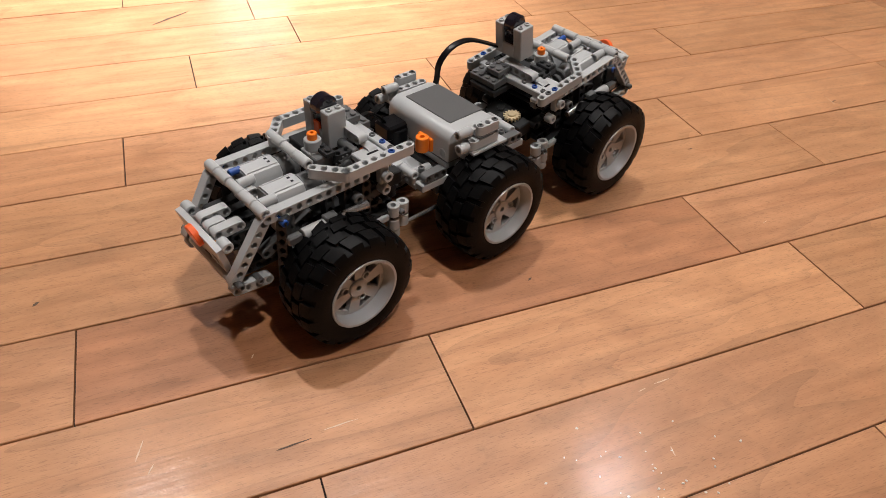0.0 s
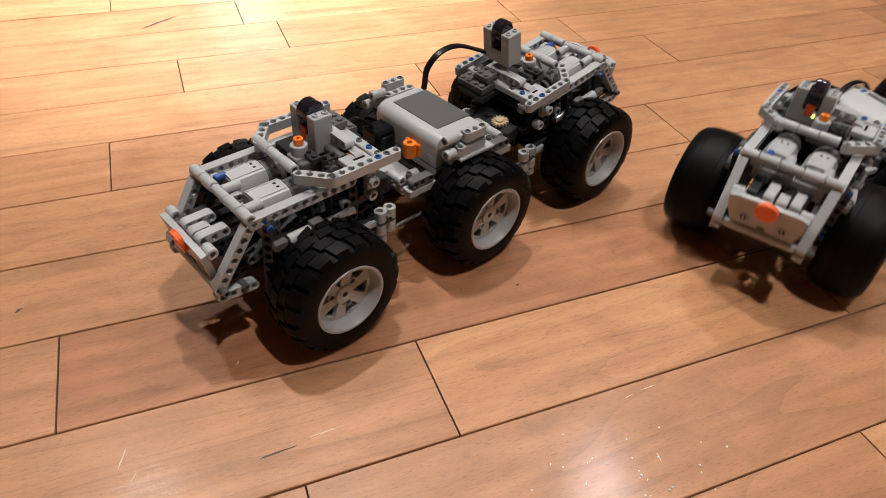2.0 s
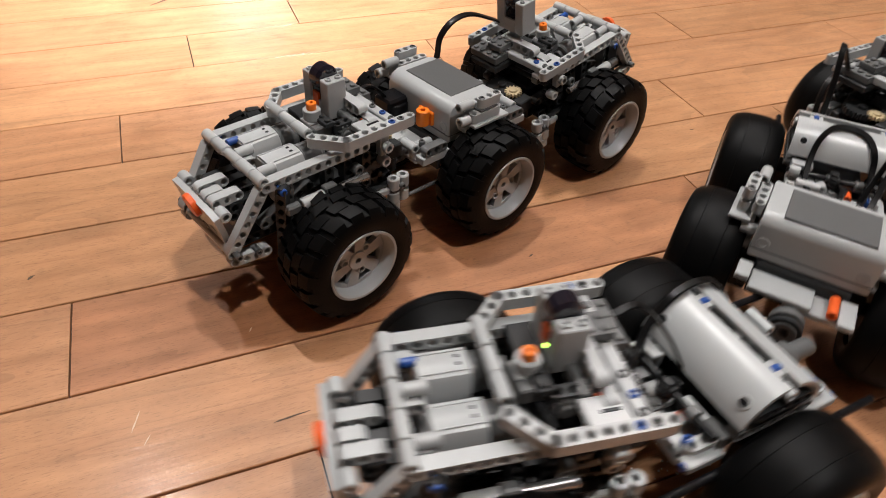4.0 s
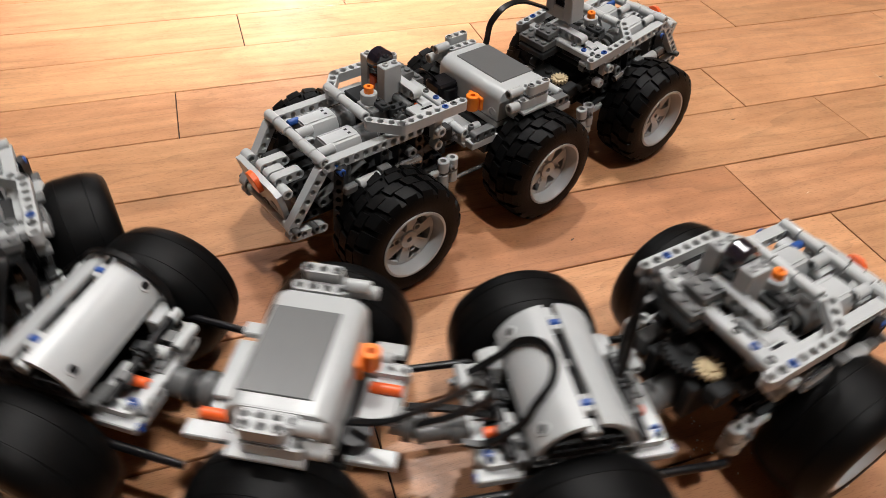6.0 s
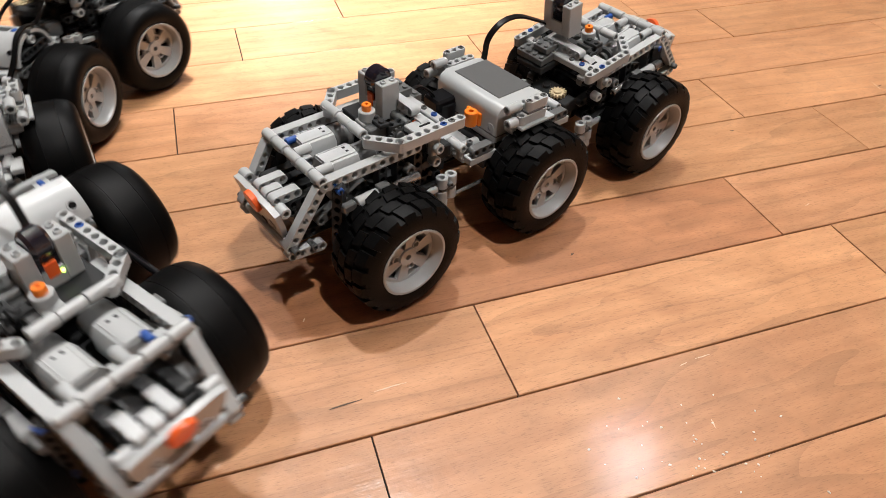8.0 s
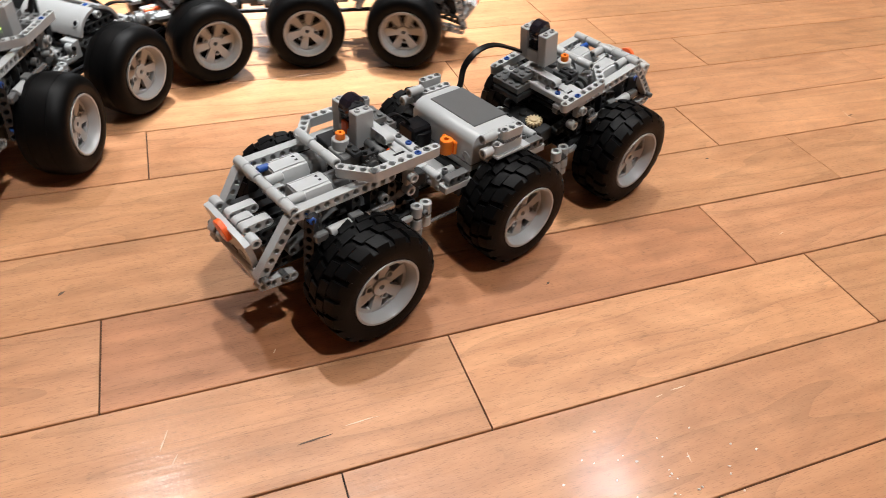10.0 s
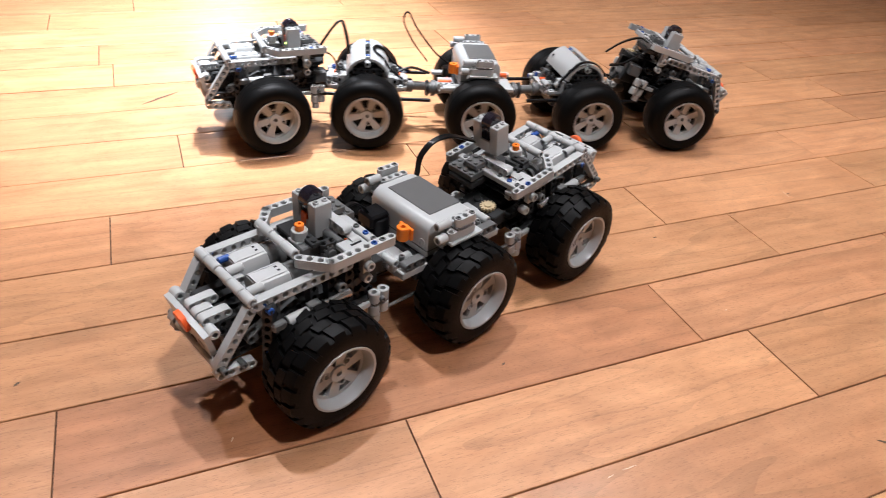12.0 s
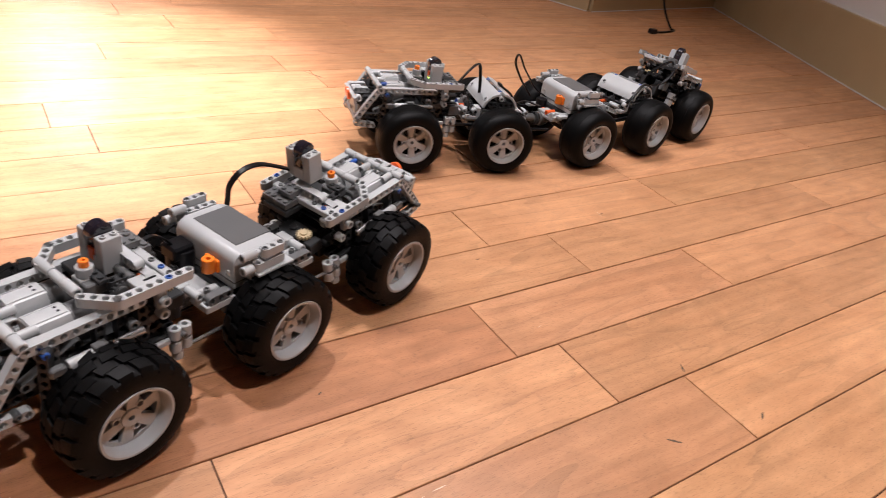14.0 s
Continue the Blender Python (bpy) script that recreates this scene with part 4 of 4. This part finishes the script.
# ---------- the standing truck ----------
def standing_truck():
    """Three axles, 147.5 mm apart; its nose looks along -x of its own space."""
    a = radians(21.0)
    inward = 0.0865
    x, y = -0.047 - math.sin(a) * inward, 0.010 + math.cos(a) * inward
    t = thing("toy_truck", pose(x, y, 0, 0, 0, 21.0), label="grey six-wheeled construction-toy truck standing on the floor", category="toy truck")
    end_section(t, Matrix(), 1, True, reach=16)
    battery_section(t, 147.5, True)
    # the rear cab leans down towards the battery, its wheels stay on the floor
    end_section(t, at(300, 0, RADIUS, 0, 0, 180) @ at(0, 0, 0, 0, 9, 0) @ at(0, 0, -RADIUS), -1, True, reach=24)
    for s in (-1, 1):
        tube(t, "link_rod", "x", 60, 128, s * 42, 49, 1.7, SILVER)
        tube(t, "link_rod", "x", 168, 235, s * 42, 49, 1.7, SILVER)
    tube(t, "drive_shaft", "x", 20, 275, 0, 50, 4.0, BLACK)
    beam(t, 9, at(88, -12, 66), SMOKE, side=True)
    beam(t, 9, at(88, 12, 66), SMOKE, side=True)
    beam(t, 5, at(180, -14, 66), DARK, side=True)
    beam(t, 5, at(180, 14, 66), DARK, side=True)
    ribbon(t, "cable", [(170, 37, 92), (174, 37, 110), (176, 36, 126), (188, 34, 138), (206, 32, 140), (228, 30, 132), (250, 26, 122)], wide=6.5)
    ribbon(t, "cable", [(76, 22, 112), (90, 24, 112), (104, 26, 100), (112, 24, 84)], wide=5.0)
    return t


standing_truck()

# ---------- the driving truck: five coupled sections on one line ----------
GROUP = "sections of the ten-wheeled truck"


def section(name, label):
    return thing(name, label=label, category="toy truck", group=GROUP)


front = section("toy_truck_section", "leading grey cab section of a toy truck, orange dial on top")
front_wheels = end_section(front, Matrix(), 1, False, reach=16)
ribbon(front, "cable", [(76, 24, 118), (92, 26, 120), (108, 16, 104), (118, 6, 84)], wide=5.0)
ribbon(front, "cable", [(72, 30, 112), (86, 34, 98), (98, 30, 82), (110, 20, 72)], wide=5.0)

barrel_a = section("toy_truck_section", "grey axle section under two glossy curved panels, coupled behind the cab")
barrel_a_wheels = barrel_section(barrel_a)
ribbon(barrel_a, "cable", [(40, 28, 72), (30, 36, 92), (12, 36.5, 110.5), (-10, 36.5, 110.5), (-28, 34, 96), (-44, 24, 84), (-60, 12, 88)], wide=5.0)

middle = section("toy_truck_section", "grey axle section carrying the battery case with an orange switch")
middle_wheels = battery_section(middle, 0, False)
ribbon(middle, "cable", [(-30, 22, 84), (-52, 26, 98), (-78, 30, 128), (-92, 34, 150), (-98, 32, 138), (-84, 26, 112), (-64, 20, 88)], wide=4)

barrel_b = section("toy_truck_section", "grey axle section under two glossy curved panels, coupled before the tail")
barrel_b_wheels = barrel_section(barrel_b)
over_panel = [(31.0 * math.sin(radians(q)), y, 80.4 + 31.0 * math.cos(radians(q))) for q, y in ((-72, -22), (-48, -19), (-26, -12), (-16, 0), (-22, 13), (-44, 20), (-70, 22))]
ribbon(barrel_b, "cable", [(-58, -18, 74), (-46, -22, 76), *over_panel, (-46, 22, 78), (-58, 18, 76)], wide=4.4, thick=2.4)
ribbon(barrel_b, "cable", [(-40, -6, 76), (-60, -4, 84), (-84, 4, 80)], wide=5.0)

tail = section("toy_truck_section", "trailing grey cab section of a toy truck, orange dial on top")
tail_wheels = end_section(tail, Matrix(), -1, False, reach=16)
ribbon(tail, "cable", [(76, -24, 118), (92, -26, 140), (106, -20, 146), (116, -10, 124), (122, -4, 96)], wide=5.0)
ribbon(tail, "cable", [(72, -30, 112), (86, -30, 108), (96, -26, 94), (102, -20, 76)], wide=5.0)

# its line over the floor, clockwise round the standing truck
LOOP = [(1.496, 0.283), (1.330, 0.208), (1.220, 0.162), (1.105, 0.120), (1.000, 0.088), (0.902, 0.063), (0.793, 0.045), (0.687, 0.035), (0.585, 0.032), (0.483, 0.026), (0.374, -0.007),
        (0.272, -0.083), (0.169, -0.150), (0.061, -0.173), (-0.059, -0.163), (-0.164, -0.127), (-0.267, -0.068), (-0.308, 0.039), (-0.338, 0.170),
        (-0.344, 0.308), (-0.286, 0.430), (-0.200, 0.501), (-0.092, 0.542), (0.023, 0.542), (0.138, 0.513), (0.264, 0.492), (0.382, 0.458),
        (0.501, 0.432), (0.623, 0.419), (0.746, 0.422), (0.869, 0.439), (0.993, 0.472), (1.117, 0.522), (1.241, 0.582)]
# seconds, and the way that the battery section has gone along the line
TRAVEL = [(0, 0.450), (1, 0.698), (1.5, 0.805), (2, 0.907), (2.2, 0.949), (4.5, 1.455), (5.5, 1.654), (6.5, 1.856), (7.5, 2.070), (10, 2.577), (11, 2.797), (12.5, 3.116), (14, 3.433)]


def smooth_line(points, n=24):
    P = [np.array(p) for p in points]
    P = [2 * P[0] - P[1], *P, 2 * P[-1] - P[-2]]
    out = []
    for i in range(1, len(P) - 2):
        a, b, c, d = P[i - 1:i + 3]
        for k in range(n):
            t = k / n
            out.append(0.5 * (2 * b + (c - a) * t + (2 * a - 5 * b + 4 * c - d) * t * t + (3 * b - a - 3 * c + d) * t ** 3))
    return np.array(out + [P[-2]])


LINE = smooth_line(LOOP)
GONE = np.r_[0, np.cumsum(np.linalg.norm(np.diff(LINE, axis=0), axis=1))]


def on_line(s):
    return np.array([np.interp(s, GONE, LINE[:, i]) for i in (0, 1)])


def motions():
    tt, ss = zip(*TRAVEL)
    times = [0.25 * i for i in range(57)]
    # section, its wheels, lead over the battery section, whether its -x looks ahead,
    # and how it strays from the line: seconds, mm ahead, mm to the left, degrees to the left
    train = [(front, front_wheels, 0.284, True, (
                 (2, 9, -28, -2), (4.5, -2, -11, 2), (5, 6, -10, 0), (5.5, 8, 1, 22), (6, -8, 17, -3), (6.5, 15, 27, 0), (7, -1, 18, -6),
                 (7.5, -12, 10, 1), (10, 1, -2, -10), (11, -5, 15, 3), (12, -2, -7, -8), (13, -3, -11, -5), (14, -1, -26, -5))),
             (barrel_a, barrel_a_wheels, 0.139, True, (
                 (2, 23, -16, -6), (4.5, -8, 1, -5), (5, -4, -4, 3), (5.5, -6, -11, 2), (6, 3, -20, 20), (6.5, 22, 11, 13), (7, 10, 18, 11),
                 (7.5, -1, 18, -5), (10, 4, 0, -1), (11, -2, 1, 7), (12, 0, -4, 5), (13, 0, -12, 7), (14, 3, -19, -1))),
             (middle, middle_wheels, 0.0, False, (
                 (2, 19, -8, -2), (4.5, -15, -5, 4), (5, -12, -7, -5), (5.5, -6, -16, -6), (6, -1, -21, -4), (6.5, 8, -33, -2), (7, 8, -7, 11),
                 (7.5, 0, 19, 5), (10, 3, 2, -3), (11, -6, -3, -5), (12, -6, -13, -1), (13, -2, -19, -2), (14, 1, -16, -2))),
             (barrel_b, barrel_b_wheels, -0.138, True, (
                 (2, 12, -5, -1), (4.5, -12, -9, 11), (5, -16, 0, 2), (5.5, -9, -11, 5), (6, -6, -13, 0), (6.5, -6, -15, 0), (7, -10, -22, -3),
                 (7.5, 2, -18, 23), (10, 2, -3, 4), (11, -10, 1, 4), (12, -15, 4, -5), (13, -7, -6, -9), (14, -2, -1, -9))),
             (tail, tail_wheels, -0.287, False, (
                 (2, 17, -4, -1), (4.5, -3, -10, -2), (5, -9, 7, 1), (5.5, -16, -7, -9), (6, -11, -18, -1), (6.5, -7, -21, 1), (7, -5, -21, 0),
                 (7.5, 2, -26, -5), (10, 7, -3, -4), (11, -4, 2, 0), (12, -10, -11, 8), (13, -2, 5, -2), (14, 2, 8, 0)))]
    for ob, wheels, lead, nose_first, strays in train:
        rows, spin = [], []
        when, *stray = zip(*strays)
        for t in times:
            s = float(np.interp(t, tt, ss)) + lead
            p, d = on_line(s), on_line(s + 0.035) - on_line(s - 0.035)
            yaw = math.degrees(math.atan2(d[1], d[0]))
            d /= np.linalg.norm(d)
            ahead, left, turned = (float(np.interp(t, when, v)) for v in stray)
            p = p + (ahead * d + left * np.array((-d[1], d[0]))) / 1000
            # the leading cab dips its nose on the far side
            dip = float(np.interp(t, (7.5, 9.8), (0, -16))) if ob is front else 0
            m = pose(p[0], p[1], 0, 0, 0, yaw + turned + (180 if nose_first else 0))
            rows.append((t, m @ at(0, 0, RADIUS, 0, dip, 0) @ at(0, 0, -RADIUS)))
            spin.append((t, math.degrees(s / 0.0474) * (-1 if nose_first else 1)))
        walk(ob, rows)
        for w in wheels:
            place = w.matrix_basis.translation.copy()
            walk(w, [(t, pose(*place, 0, a, 0)) for t, a in spin])


motions()
